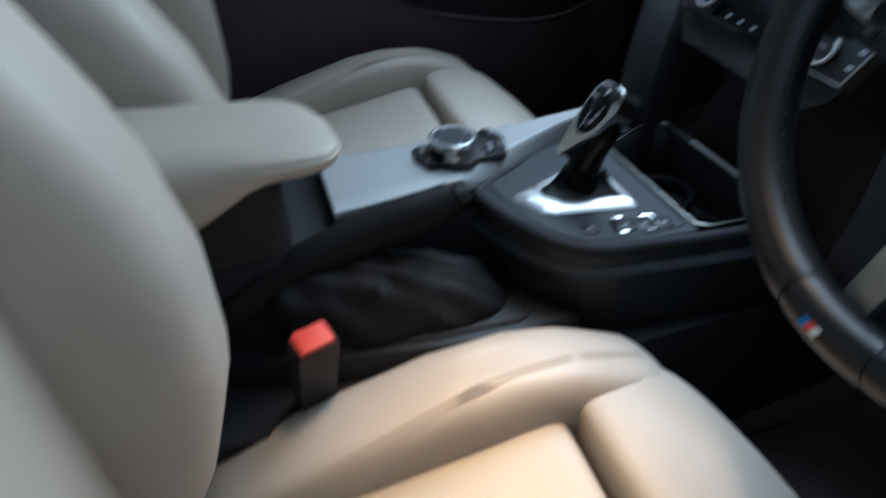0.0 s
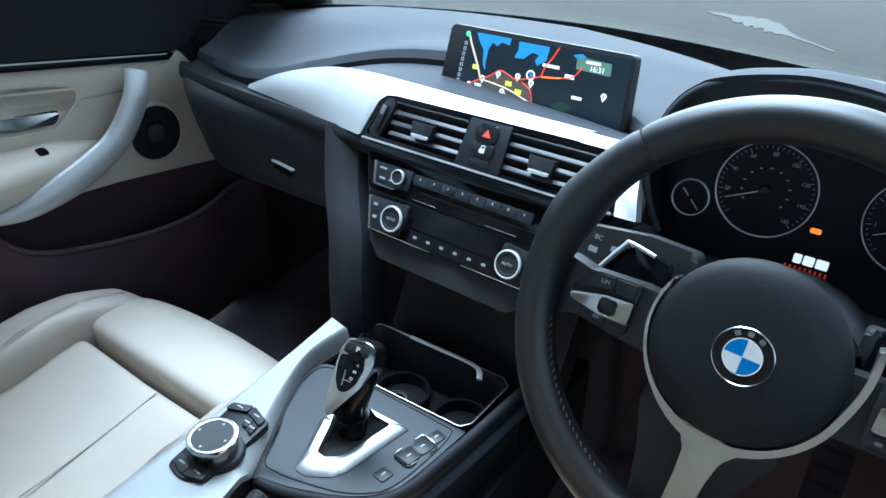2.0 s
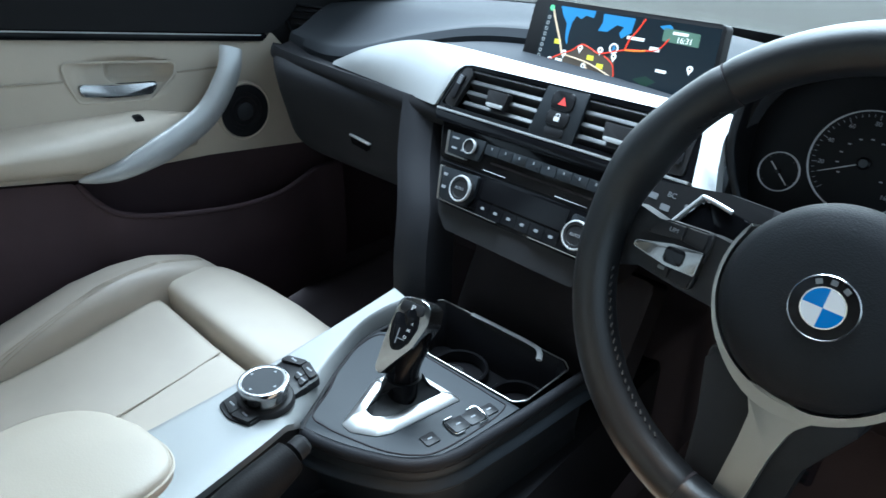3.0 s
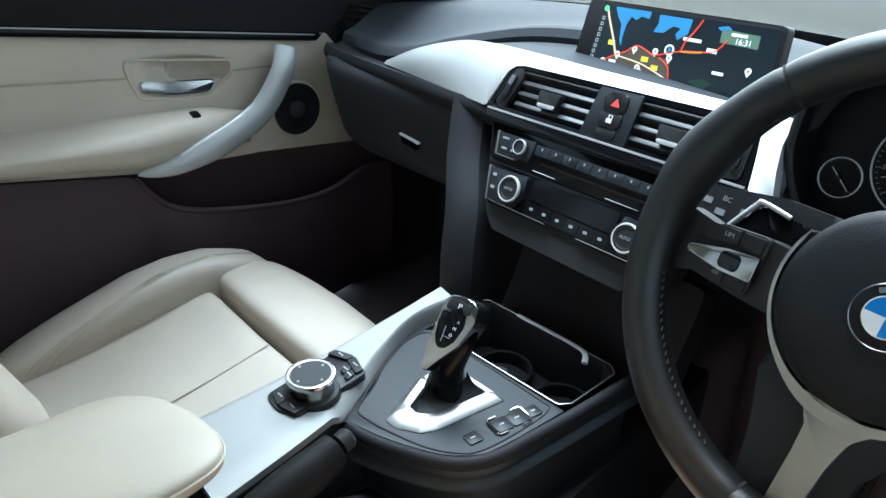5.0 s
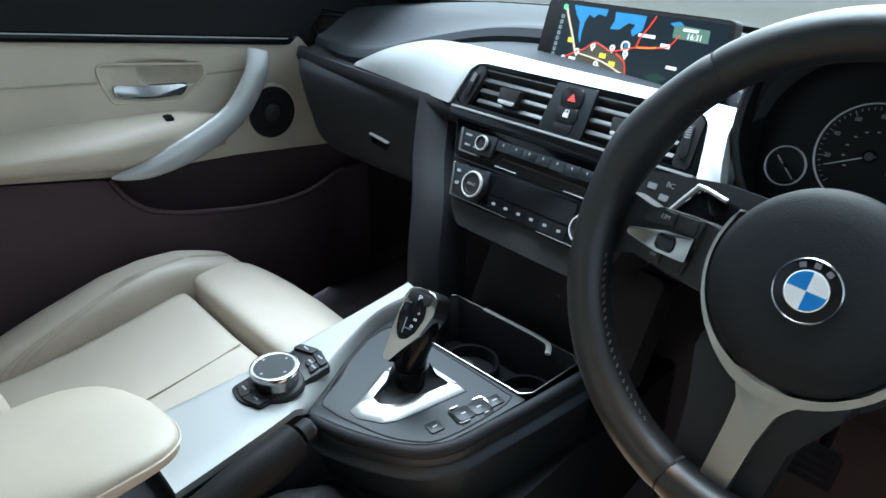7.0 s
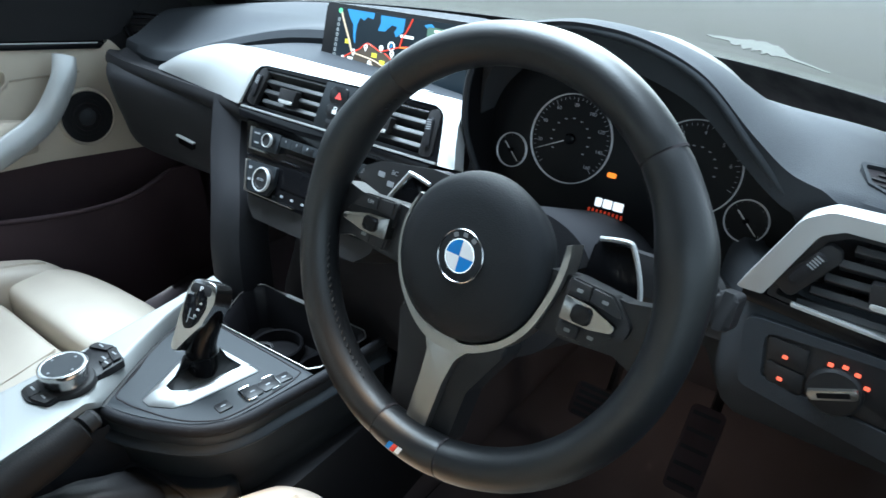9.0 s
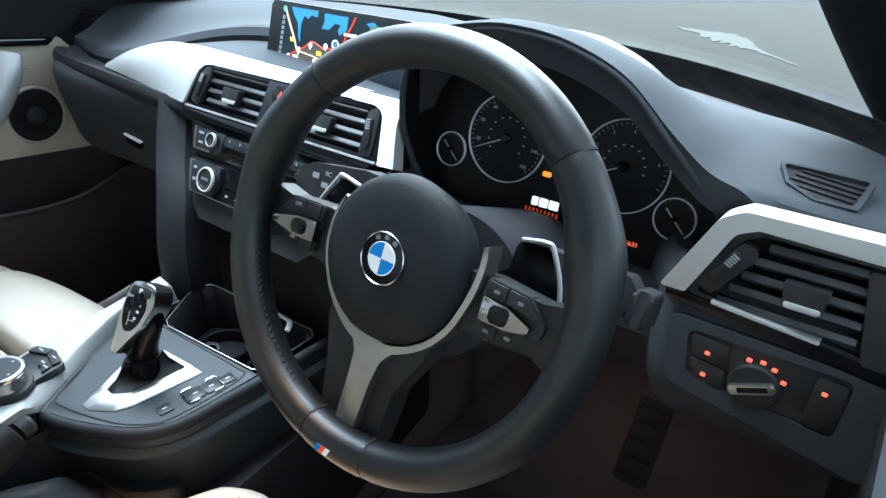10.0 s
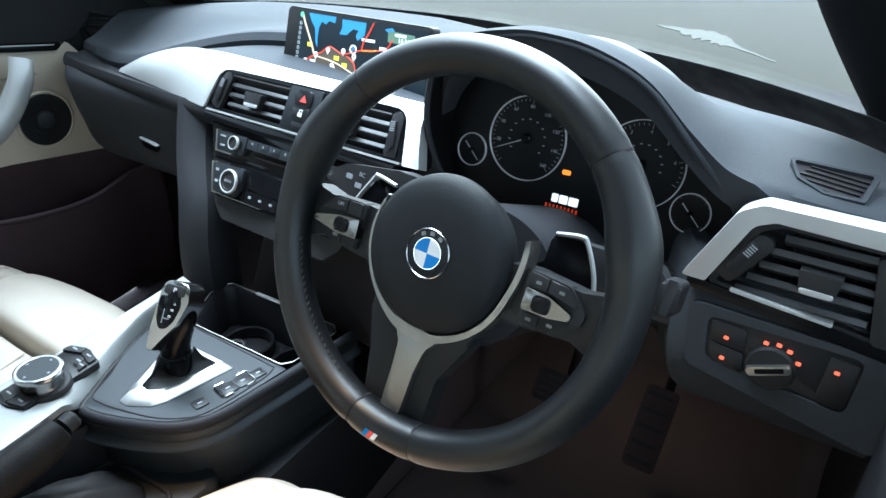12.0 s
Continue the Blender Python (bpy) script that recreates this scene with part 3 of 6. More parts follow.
def centre_vents():
    v = thing("centre_air_vents", (0.02, 0.19, 0.6), "pair of black slatted air vents with hazard switch between", "air vent")
    outer = fillet([(-0.168, 0.0855), (0.1745, 0.0858), (0.1680, 0.136), (0.160, 0.1440), (-0.134, 0.1435), (-0.149, 0.136)], [0.004, 0.004, 0.01, 0.008, 0.012, 0.01])
    part("housing_back", slab(bmesh.new(), outer, -0.06, -0.030, STACK), DARK, v)
    inner = [Vector((p.x * 0.965, 0.115 + (p.y - 0.115) * 0.84)) for p in outer]
    part("bezel", frame_ring(bmesh.new(), outer, inner, -0.05, 0.002, STACK), GLOSS, v, "gloss black bezel")
    vent_slats(STACK, -0.128, -0.018, 0.089, 0.141, 4, v)
    vent_slats(STACK, 0.038, 0.146, 0.089, 0.141, 4, v)
    for u in (-0.062, 0.088):
        for du in (-0.03, 0.0, 0.03):
            part("vane", slab(bmesh.new(), box2(u + du - 0.0008, 0.09, u + du + 0.0008, 0.143), -0.035, -0.016, STACK), DARK, v)
    vent_tab(STACK, -0.0750, 0.1115, v)
    vent_tab(STACK, 0.0865, 0.1110, v)
    thumbwheel(STACK, -0.1415, 0.115, v, -14)
    thumbwheel(STACK, 0.1555, 0.115, v, 6)
    part("lower_strip", slab(bmesh.new(), fillet([(-0.166, 0.0828), (0.174, 0.0836), (0.1735, 0.0862), (-0.1645, 0.0855)], 0.0008), -0.01, 0.004, STACK, 0.0008), PULL, v, "thin silver strip")
    part("gloss_ledge", slab(bmesh.new(), fillet([(-0.158, 0.0705), (0.160, 0.0715), (0.172, 0.0820), (-0.165, 0.0810)], 0.001), -0.03, 0.0065, STACK, 0.003, 3), GLOSS, v, "gloss black ledge below the vents")
    part("switch_panel", slab(bmesh.new(), fillet([(-0.0215, 0.0865), (0.0385, 0.0868), (0.0405, 0.1425), (-0.0145, 0.1422)], 0.003), -0.03, 0.004, STACK, 0.0015), PANEL, v)
    hz = part("hazard_switch", slab(bmesh.new(), box2(-0.0030, 0.1185, 0.0260, 0.1385, 0.006), 0.0, 0.006, STACK, 0.0015), SWITCH, v)
    part("hazard_triangle", slab(bmesh.new(), [Vector((0.0070, 0.1240)), Vector((0.0180, 0.1240)), Vector((0.0125, 0.1325))], 0.0055, 0.0066, STACK), HAZARD, hz, "red hazard triangle")
    lk = part("lock_switch", slab(bmesh.new(), box2(-0.0030, 0.102, 0.0260, 0.117, 0.004), 0.0, 0.006, STACK, 0.0015), SWITCH, v)
    part("lock_body", slab(bmesh.new(), box2(0.0080, 0.106, 0.0150, 0.111, 0.0006), 0.0055, 0.0066, STACK), WHITE, lk)
    part("lock_bow", frame_ring(bmesh.new(), box2(0.0095, 0.111, 0.0150, 0.1148, 0.0015), box2(0.0107, 0.111, 0.0138, 0.1138, 0.001), 0.0055, 0.0066, STACK), WHITE, lk)
    part("airbag_lamp", slab(bmesh.new(), box2(-0.0010, 0.090, 0.0240, 0.099, 0.003), 0.0, 0.0052, STACK, 0.001), SWITCH, v)


centre_vents()


def knob(m, u, v, r, parent, h=0.012, name="rotary_knob"):
    mm = at_uv(m, u, v)
    k = part(name, lathe(bmesh.new(), [(r, 0.0), (r, h - 0.002), (r * 0.94, h), (r * 0.70, h), (r * 0.66, h - 0.001)], mm, 36), PLASTIC, parent)
    part("chrome_ring", lathe(bmesh.new(), [(r * 1.0, h - 0.003), (r * 1.02, h - 0.001), (r * 0.97, h + 0.0008), (r * 0.885, h + 0.0008), (r * 0.865, h - 0.001)], mm, 36, hollow=True), RING, k, "polished ring")
    return k


def radio():
    r = thing("radio_unit", (0.02, 0.16, 0.55), "black car radio panel with chrome-ringed knob", "car radio")
    part("fascia", slab(bmesh.new(), fillet([(-0.1385, 0.0275), (0.126, 0.029), (0.142, 0.0705), (-0.1525, 0.0705)], 0.003), -0.05, -0.002, STACK, 0.001), GLOSS, r)
    part("control_block", slab(bmesh.new(), fillet([(-0.1265, 0.0355), (-0.0760, 0.0370), (-0.0715, 0.0625), (-0.1320, 0.0610)], 0.004), -0.02, 0.003, STACK, 0.001), PANEL, r)
    part("block_edge", slab(bmesh.new(), fillet([(-0.1285, 0.0335), (-0.1255, 0.0335), (-0.1312, 0.0620), (-0.1348, 0.0620)], 0.0012), -0.01, 0.004, STACK, 0.0008), SATIN, r, "satin silver edge")
    part("block_edge", slab(bmesh.new(), box2(-0.1285, 0.0337, -0.096, 0.0352, 0.0006), -0.01, 0.004, STACK, 0.0005), SATIN, r, "satin silver edge")
    knob(STACK, -0.0895, 0.0510, 0.0090, r, 0.011)
    for u, v, w in ((-0.119, 0.0555, 0.011), (-0.117, 0.0435, 0.009), (-0.104, 0.0435, 0.004)):
        part("symbol", slab(bmesh.new(), box2(u - w / 2, v - 0.0012, u + w / 2, v + 0.0012), 0.002, 0.0036, STACK), GREYP, r)
    for k in range(8):
        u0 = -0.0690 + 0.0205 * k
        b = part("preset_button", slab(bmesh.new(), box2(u0, 0.0485, u0 + 0.0198, 0.0605, 0.001), -0.01, 0.005, STACK, 0.0018), PANEL, r)
        part("digit_mark", slab(bmesh.new(), box2(u0 + 0.0088, 0.0550, u0 + 0.0106, 0.0580), 0.004, 0.0055, STACK), GREYP, b)
    part("disc_slot", slab(bmesh.new(), box2(-0.060, 0.0395, 0.110, 0.0420, 0.001), -0.02, -0.0005, STACK), DARK, r)
    part("slot_edge", slab(bmesh.new(), box2(-0.067, 0.0300, -0.032, 0.0309), -0.01, 0.0, STACK), CHROME, r, "thin chrome line")
    part("slot_edge", slab(bmesh.new(), box2(0.038, 0.0303, 0.080, 0.0312), -0.01, 0.0, STACK), CHROME, r, "thin chrome line")


radio()


def climate():
    c = thing("climate_panel", (0.02, 0.15, 0.51), "black climate control panel with two temperature knobs", "climate control")
    part("fascia", slab(bmesh.new(), fillet([(-0.1190, -0.0245), (0.1080, -0.0245), (0.1255, 0.0268), (-0.1375, 0.0255)], 0.004), -0.05, -0.002, STACK, 0.001), GLOSS, c)
    for sgn, u in ((1, -0.082), (-1, 0.0845)):
        blk = fillet([(u - 0.0345 * sgn, -0.0192), (u + 0.007 * sgn, -0.0188), (u + 0.0165 * sgn, -0.0025), (u + 0.0150 * sgn, 0.0215), (u - 0.0450 * sgn, 0.0180)], 0.004)
        part("control_block", slab(bmesh.new(), blk, -0.02, 0.003, STACK, 0.001), PANEL, c)
        k = knob(STACK, u, 0.001, 0.0158, c, 0.012)
        writing("auto_mark", "AUTO", 0.0047, at_uv(STACK, u, 0.001, 0.0122), GREYP, k)
        part("block_edge", slab(bmesh.new(), fillet([(u - 0.0365 * sgn, -0.0215), (u - 0.0335 * sgn, -0.0215), (u - 0.0442 * sgn, 0.0195), (u - 0.0475 * sgn, 0.0190)], 0.0012), -0.01, 0.0045, STACK, 0.0008), SATIN, c, "satin silver edge")
        part("block_line", slab(bmesh.new(), fillet([(u - 0.0370 * sgn, -0.0215), (u + 0.0600 * sgn, -0.0215), (u + 0.0600 * sgn, -0.0206), (u - 0.0350 * sgn, -0.0198)], 0.0002), -0.01, 0.0035, STACK), SHELL, c, "thin chrome line")
        for dv, du in ((0.0105, 0.0345), (-0.0045, 0.0320)):
            part("symbol", slab(bmesh.new(), box2(u - du * sgn - 0.0032, dv - 0.0020, u - du * sgn + 0.0032, dv + 0.0016, 0.001), 0.002, 0.0037, STACK), GREYP, c)
    part("display_window", slab(bmesh.new(), box2(-0.058, -0.0020, 0.062, 0.0225, 0.002), -0.01, -0.0008, STACK), GLOSS, c, "dark blank display")
    for k in range(6):
        u = -0.0495 + 0.0199 * k
        b = part("button", slab(bmesh.new(), box2(u - 0.0096, -0.0195, u + 0.0096, -0.0045, 0.001), -0.01, -0.0009, STACK), GLOSS, c)
        part("symbol", slab(bmesh.new(), box2(u - 0.0026, -0.0134, u + 0.0026, -0.0102, 0.001), -0.0012, -0.0003, STACK), GREYP, b)
    # surround of the stack down to the console
    s = thing("stack_surround", (0.02, 0.12, 0.4), "charcoal surround below the climate panel", "dash trim")
    part("panel", slab(bmesh.new(), fillet([(-0.100, -0.054), (0.090, -0.054), (0.112, -0.036), (0.150, 0.075), (-0.160, 0.075), (-0.119, -0.036)], [0.012, 0.012, 0.02, 0.004, 0.004, 0.02]), -0.08, -0.006, STACK, 0.003), PLASTIC, s)
    part("recess_back", slab(bmesh.new(), fillet([(-0.13, -0.17), (0.13, -0.17), (0.13, -0.03), (-0.13, -0.03)], 0.01), -0.16, -0.12, STACK, 0.003), DARK, s)
    side = smooth_line([(-0.214, 0.206, 0.592), (-0.187, 0.170, 0.530), (-0.149, 0.133, 0.474), (-0.134, 0.112, 0.42), (-0.128, 0.105, 0.365), (-0.127, 0.105, 0.25)], 8)

    def fn(a, b):
        p = along(side, b)
        w = lerp_table(b, [(0, 0.047), (0.3, 0.044), (1, 0.042)])
        return p + Vector((w * a, 0.015 * a - 0.006 * math.sin(math.pi * a), 0.004 * a))

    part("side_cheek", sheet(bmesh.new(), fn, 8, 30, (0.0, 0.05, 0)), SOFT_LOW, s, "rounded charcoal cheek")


climate()


# ---- navigation display ----
def navigation():
    d = thing("navigation_display", (0.02, 0.32, 0.64), "wide upright navigation display showing a dark map", "display")
    part("housing", slab(bmesh.new(), fillet([(-0.0045, -0.012), (0.2575, -0.012), (0.2520, 0.0770), (0.0045, 0.0770)], 0.006), -0.016, 0.0, SCREEN, 0.002), PLASTIC, d, "black housing")
    part("stand", slab(bmesh.new(), box2(0.07, -0.03, 0.18, 0.01, 0.004), -0.04, -0.014, SCREEN), PLASTIC, d)
    face = part("screen", slab(bmesh.new(), fillet([(0.0195, -0.0040), (0.2520, -0.0040), (0.2480, 0.0725), (0.0265, 0.0725)], 0.001), 0.0, 0.0006, SCREEN), S_DARK, d, "lit map picture")

    def blot(name, pts, m, n=0.0009, r=0.001):
        part(name, slab(bmesh.new(), fillet(pts, r, 3), 0.0003, n, SCREEN), m, face)

    blot("water", [(0.0442, 0.0715), (0.0945, 0.0715), (0.0930, 0.0635), (0.0820, 0.0650), (0.0760, 0.0600), (0.0690, 0.0632), (0.0640, 0.0540), (0.0625, 0.0400), (0.0635, 0.0270), (0.0590, 0.0360), (0.0570, 0.0530), (0.0497, 0.0612)], S_WATER)
    blot("water", [(0.1056, 0.0700), (0.1475, 0.0700), (0.1460, 0.0542), (0.1395, 0.0500), (0.1345, 0.0462), (0.1310, 0.0520), (0.1355, 0.0590), (0.1260, 0.0600), (0.1206, 0.0560), (0.1150, 0.0512), (0.1020, 0.0505), (0.1065, 0.0600)], S_WATER)
    blot("water", [(0.178, 0.0660), (0.190, 0.0690), (0.196, 0.0655), (0.184, 0.0630)], S_WATER)
    blot("town", [(0.030, -0.0025), (0.034, 0.0050), (0.0571, 0.0173), (0.0720, 0.0230), (0.0866, 0.0317), (0.1010, 0.0290), (0.1180, 0.0240), (0.1334, 0.0251), (0.1330, 0.0120), (0.1375, -0.0025)], S_TOWN, 0.0007)
    blot("wood", [(0.160, 0.006), (0.176, 0.012), (0.190, 0.008), (0.178, 0.000)], S_WOOD, 0.0007)
    blot("info_box", [(0.1850, 0.0515), (0.2280, 0.0505), (0.2270, 0.0640), (0.1845, 0.0655)], S_GREEN)
    writing("time", "16:31", 0.0085, at_uv(SCREEN, 0.2110, 0.0548, 0.0010), S_WHITE, face)
    part("line_of_text", slab(bmesh.new(), box2(0.196, 0.0598, 0.214, 0.0628, 0.0008), 0.0003, 0.0012, SCREEN), S_WHITE, face)

    def road(pts, w, m):
        part("map_road", tube(bmesh.new(), [SCREEN @ Vector((p.x, p.y, 0.0009)) for p in smooth_line([(x, y, 0) for x, y in pts], 4)], w, 6), m, face)

    road([(0.0345, 0.0660), (0.0381, 0.0576), (0.0508, 0.0346), (0.0580, 0.0190)], 0.0014, S_SAND)
    road([(0.030, 0.002), (0.0582, 0.0175), (0.0720, 0.0235), (0.0851, 0.0325), (0.100, 0.0290), (0.1122, 0.0262), (0.1428, 0.0351), (0.1685, 0.0382), (0.1835, 0.0421), (0.1931, 0.0547)], 0.0008, S_RED)
    road([(0.1428, 0.0351), (0.1460, 0.0470), (0.1530, 0.0575), (0.1600, 0.0710)], 0.0010, S_RED)
    road([(0.1428, 0.0351), (0.1560, 0.0362), (0.1685, 0.0382)], 0.0010, S_ORANGE)
    road([(0.118, 0.0245), (0.130, 0.018), (0.1345, 0.010), (0.137, -0.002)], 0.0008, S_RED)
    road([(0.0582, 0.0175), (0.0919, 0.0140), (0.1100, 0.0100), (0.1269, 0.0046), (0.1530, -0.0035)], 0.0009, S_SAND)
    road([(0.0928, 0.0130), (0.0980, 0.0060), (0.1060, -0.0030)], 0.0008, S_SAND)
    for u, v in ((0.0615, 0.0180), (0.0835, 0.0273), (0.1115, 0.0290), (0.1309, 0.0247), (0.0928, 0.0074), (0.0425, 0.0072), (0.0345, 0.0030), (0.2252, 0.0270)):
        pin = part("map_pin", slab(bmesh.new(), circle((u, v + 0.0012), 0.0035, 16), 0.0003, 0.0013, SCREEN), S_WHITE, face)
        part("pin_point", slab(bmesh.new(), [Vector((u - 0.0022, v - 0.0012)), Vector((u, v - 0.0052)), Vector((u + 0.0022, v - 0.0012))], 0.0003, 0.0013, SCREEN), S_WHITE, pin)
        part("pin_eye", slab(bmesh.new(), circle((u, v + 0.0012), 0.0012, 10), 0.0012, 0.0016, SCREEN), S_TOWN, pin)
    part("map_pin", frame_ring(bmesh.new(), circle((0.1285, 0.0345), 0.0060, 24), circle((0.1285, 0.0345), 0.0042, 24), 0.0003, 0.0013, SCREEN), S_WHITE, face)
    part("map_pin", slab(bmesh.new(), [Vector((0.1265, 0.0315)), Vector((0.1310, 0.0345)), Vector((0.1280, 0.0385))], 0.0003, 0.0014, SCREEN), S_WATER, face)
    for u, v in ((0.0491, 0.0307), (0.1001, 0.0193), (0.1151, 0.0121)):
        part("road_sign", slab(bmesh.new(), box2(u - 0.0045, v - 0.0028, u + 0.0045, v + 0.0028, 0.0005), 0.0003, 0.0013, SCREEN), S_YELLOW, face)
    for u, v, w, h in ((0.1531, 0.0491, 0.022, 0.0018), (0.1791, 0.0415, 0.012, 0.0024), (0.1928, 0.0201, 0.013, 0.0017), (0.0590, 0.0005, 0.046, 0.0020), (0.0560, 0.0090, 0.010, 0.0026)):
        part("place_name", slab(bmesh.new(), box2(u - w / 2, v - h, u + w / 2, v + h, 0.0005), 0.0003, 0.0012, SCREEN), S_WHITE, face)
    for k in range(9):
        part("menu_symbol", frame_ring(bmesh.new(), box2(0.0222 + 0.0007 * k, 0.0018 + 0.0066 * k, 0.0262 + 0.0007 * k, 0.0062 + 0.0066 * k, 0.0012), box2(0.0230 + 0.0007 * k, 0.0027 + 0.0066 * k, 0.0254 + 0.0007 * k, 0.0053 + 0.0066 * k, 0.0008), 0.0003, 0.0011, SCREEN), S_GREY, face)
    part("menu_symbol", slab(bmesh.new(), circle((0.0315, 0.0680), 0.0034, 16), 0.0003, 0.0011, SCREEN), S_GREENLIT, face, "small green symbol")


def lit(name, color, s=1.0):
    return mat(name, color, 0.3, emit=s, vary=0.0)


S_DARK = lit("map_night_blue", (0.004, 0.010, 0.016), 0.6)
S_WATER = lit("map_water", (0.05, 0.22, 0.46), 0.8)
S_TOWN = lit("map_town", (0.085, 0.066, 0.048), 0.7)
S_GREEN = lit("map_info_box", (0.10, 0.17, 0.12), 0.8)
S_WHITE = lit("map_white", (0.9, 0.9, 0.85), 0.8)
S_RED = lit("map_red_road", (0.75, 0.05, 0.02), 0.8)
S_ORANGE = lit("map_orange_road", (0.8, 0.25, 0.03), 0.8)
S_SAND = lit("map_pale_road", (0.62, 0.48, 0.32), 0.8)
S_WOOD = lit("map_wood", (0.012, 0.035, 0.022), 0.7)
S_YELLOW = lit("map_yellow_sign", (0.75, 0.72, 0.05), 0.8)
S_GREY = lit("map_grey", (0.34, 0.36, 0.36), 0.7)
S_GREENLIT = lit("map_green", (0.2, 0.7, 0.3), 0.8)
navigation()


# ---- instrument cluster ----
def dials():
    c = thing("instrument_cluster", (0.37, 0.26, 0.58), "dark instrument cluster with four chrome-ringed dials", "instrument cluster")
    out = fillet([(-0.160, -0.072), (0.180, -0.085), (0.180, 0.0), (0.140, 0.044), (0.090, 0.086), (0.0, 0.112), (-0.10, 0.108), (-0.140, 0.080), (-0.158, 0.045)], 0.02)
    part("dial_plate", slab(bmesh.new(), out, -0.02, 0.0, CLUSTER), D_FACE, c)
    for u, v, r, major, lo, hi, text in ((-0.117, -0.008, 0.0185, 4, 220, -40, ()), (-0.052, 0.017, 0.0455, 9, 225, -45, ("", "20", "40", "60", "80", "100", "120", "140", "160")), (0.075, 0.017, 0.0440, 8, 225, -20, ("", "1", "2", "3", "4", "5", "6", "")), (0.132, -0.018, 0.0195, 4, 220, -40, ())):
        d = part("dial", lathe(bmesh.new(), [(r * 0.97, 0.0), (r * 0.97, 0.0012), (r * 0.5, 0.0016)], at_uv(CLUSTER, u, v), 48), D_FACE, c)
        part("dial_ring", lathe(bmesh.new(), [(r, 0.0), (r, 0.003), (r - 0.0005, 0.0036), (r - 0.0010, 0.003), (r - 0.0010, 0.0)], at_uv(CLUSTER, u, v), 64, hollow=True), D_RING_GLOW, d, "fine chrome ring with a faint added glow")
        n = (major - 1) * 5 + 1
        for k in range(n):
            a = radians(lo + (hi - lo) * k / (n - 1))
            ln = r * (0.10 if k % 5 == 0 else 0.05)
            mm = at_uv(CLUSTER, u, v, 0.0018) @ Matrix.Rotation(a, 4, "Z")
            part("tick", slab(bmesh.new(), [Vector((r * 0.92 - ln, -r * 0.006)), Vector((r * 0.92, -r * 0.006)), Vector((r * 0.92, r * 0.006)), Vector((r * 0.92 - ln, r * 0.006))], 0, 0.0003, mm), D_PRINT, d)
            if k % 5 == 0 and text and text[k // 5]:
                writing("numeral", text[k // 5], r * 0.115, at_uv(CLUSTER, u + r * 0.75 * math.cos(a), v + r * 0.75 * math.sin(a), 0.0022), D_PRINT, d)
        if r > 0.03:
            for k in range(11):
                a = radians(lo - 10 + (hi - lo + 20) * k / 10)
                part("small_mark", slab(bmesh.new(), box2(-0.0013, -0.0006, 0.0013, 0.0006), 0, 0.0003, at_uv(CLUSTER, u + r * 0.46 * math.cos(a), v + r * 0.46 * math.sin(a), 0.0022)), D_PRINT, d)
        ang = radians({0.0455: 205, 0.0440: 205}.get(r, 316))
        nm = at_uv(CLUSTER, u, v, 0.004) @ Matrix.Rotation(ang, 4, "Z")
        part("needle", slab(bmesh.new(), [Vector((-r * (0.10 if r > 0.03 else 0.62), -0.0006)), Vector((r * 0.80, -0.0003)), Vector((r * 0.80, 0.0003)), Vector((-r * (0.10 if r > 0.03 else 0.62), 0.0006))], 0, 0.0008, nm), NEEDLE, d, "white needle")
        part("needle_cap", lathe(bmesh.new(), [(r * 0.12, 0.0), (r * 0.12, 0.004), (r * 0.08, 0.0055)], at_uv(CLUSTER, u, v, 0.0015), 20), GLOSS, d)
    part("warning_lamp", slab(bmesh.new(), box2(-0.0050, -0.0110, 0.0045, -0.0060, 0.002), 0, 0.001, CLUSTER), AMBER, c, "glowing amber warning lamp")
    # start-up badge on the small screen, as plain bars
    for k, (a, b) in enumerate(((-0.0110, -0.0040), (-0.0025, 0.0070), (0.0085, 0.0190))):
        part("badge_bar", slab(bmesh.new(), box2(a, -0.0420, b, -0.0330, 0.0015), 0, 0.001, CLUSTER), WHITEGLOW, c, "white glowing bar")
    for k in range(9):
        part("badge_line", slab(bmesh.new(), box2(-0.017 + 0.0044 * k, -0.0505, -0.0152 + 0.0044 * k, -0.0450), 0, 0.001, CLUSTER), REDLINE, c)
    writing("clock", "16:31", 0.006, at_uv(CLUSTER, 0.099, -0.0517, 0.001), REDGLOW, c)
    # hood over the dials
    h = thing("dial_hood", (0.37, 0.24, 0.56), "dark moulded hood round the dials", "dial hood")
    lip = smooth_line([(x, 0.222 - 0.016 * min(1, max(0, (z - 0.58) / 0.1)), z - 0.006) for x, z in LIP], 5)
    face = smooth_line([(0.237, 0.240, 0.560), (0.225, 0.258, 0.600), (0.222, 0.272, 0.648), (0.236, 0.282, 0.694), (0.262, 0.287, 0.720), (0.32, 0.288, 0.731), (0.363, 0.288, 0.732), (0.405, 0.286, 0.728), (0.455, 0.282, 0.708), (0.503, 0.274, 0.668), (0.540, 0.264, 0.636), (0.562, 0.256, 0.612), (0.559, 0.250, 0.586), (0.545, 0.246, 0.550)], 5)
    part("inner_cowl", sheet(bmesh.new(), lambda s, t: along(lip, s).lerp(along(face, s), t), 80, 8, lambda s, t: Vector((0.006 * (2 * s - 1), 0, 0.004))), D_FACE, h)
    bm = tube(bmesh.new(), lip, 0.0035, 10)
    part("hood_lip", bm, SOFT, h, "soft rounded lip")
    low = slab(bmesh.new(), fillet([(-0.175, -0.12), (0.172, -0.12), (0.165, -0.072), (0.10, -0.070), (0.03, -0.066), (-0.10, -0.058), (-0.160, -0.046)], 0.01), 0.0, 0.035, CLUSTER, 0.006)
    part("lower_cowl", low, SWITCH, h)


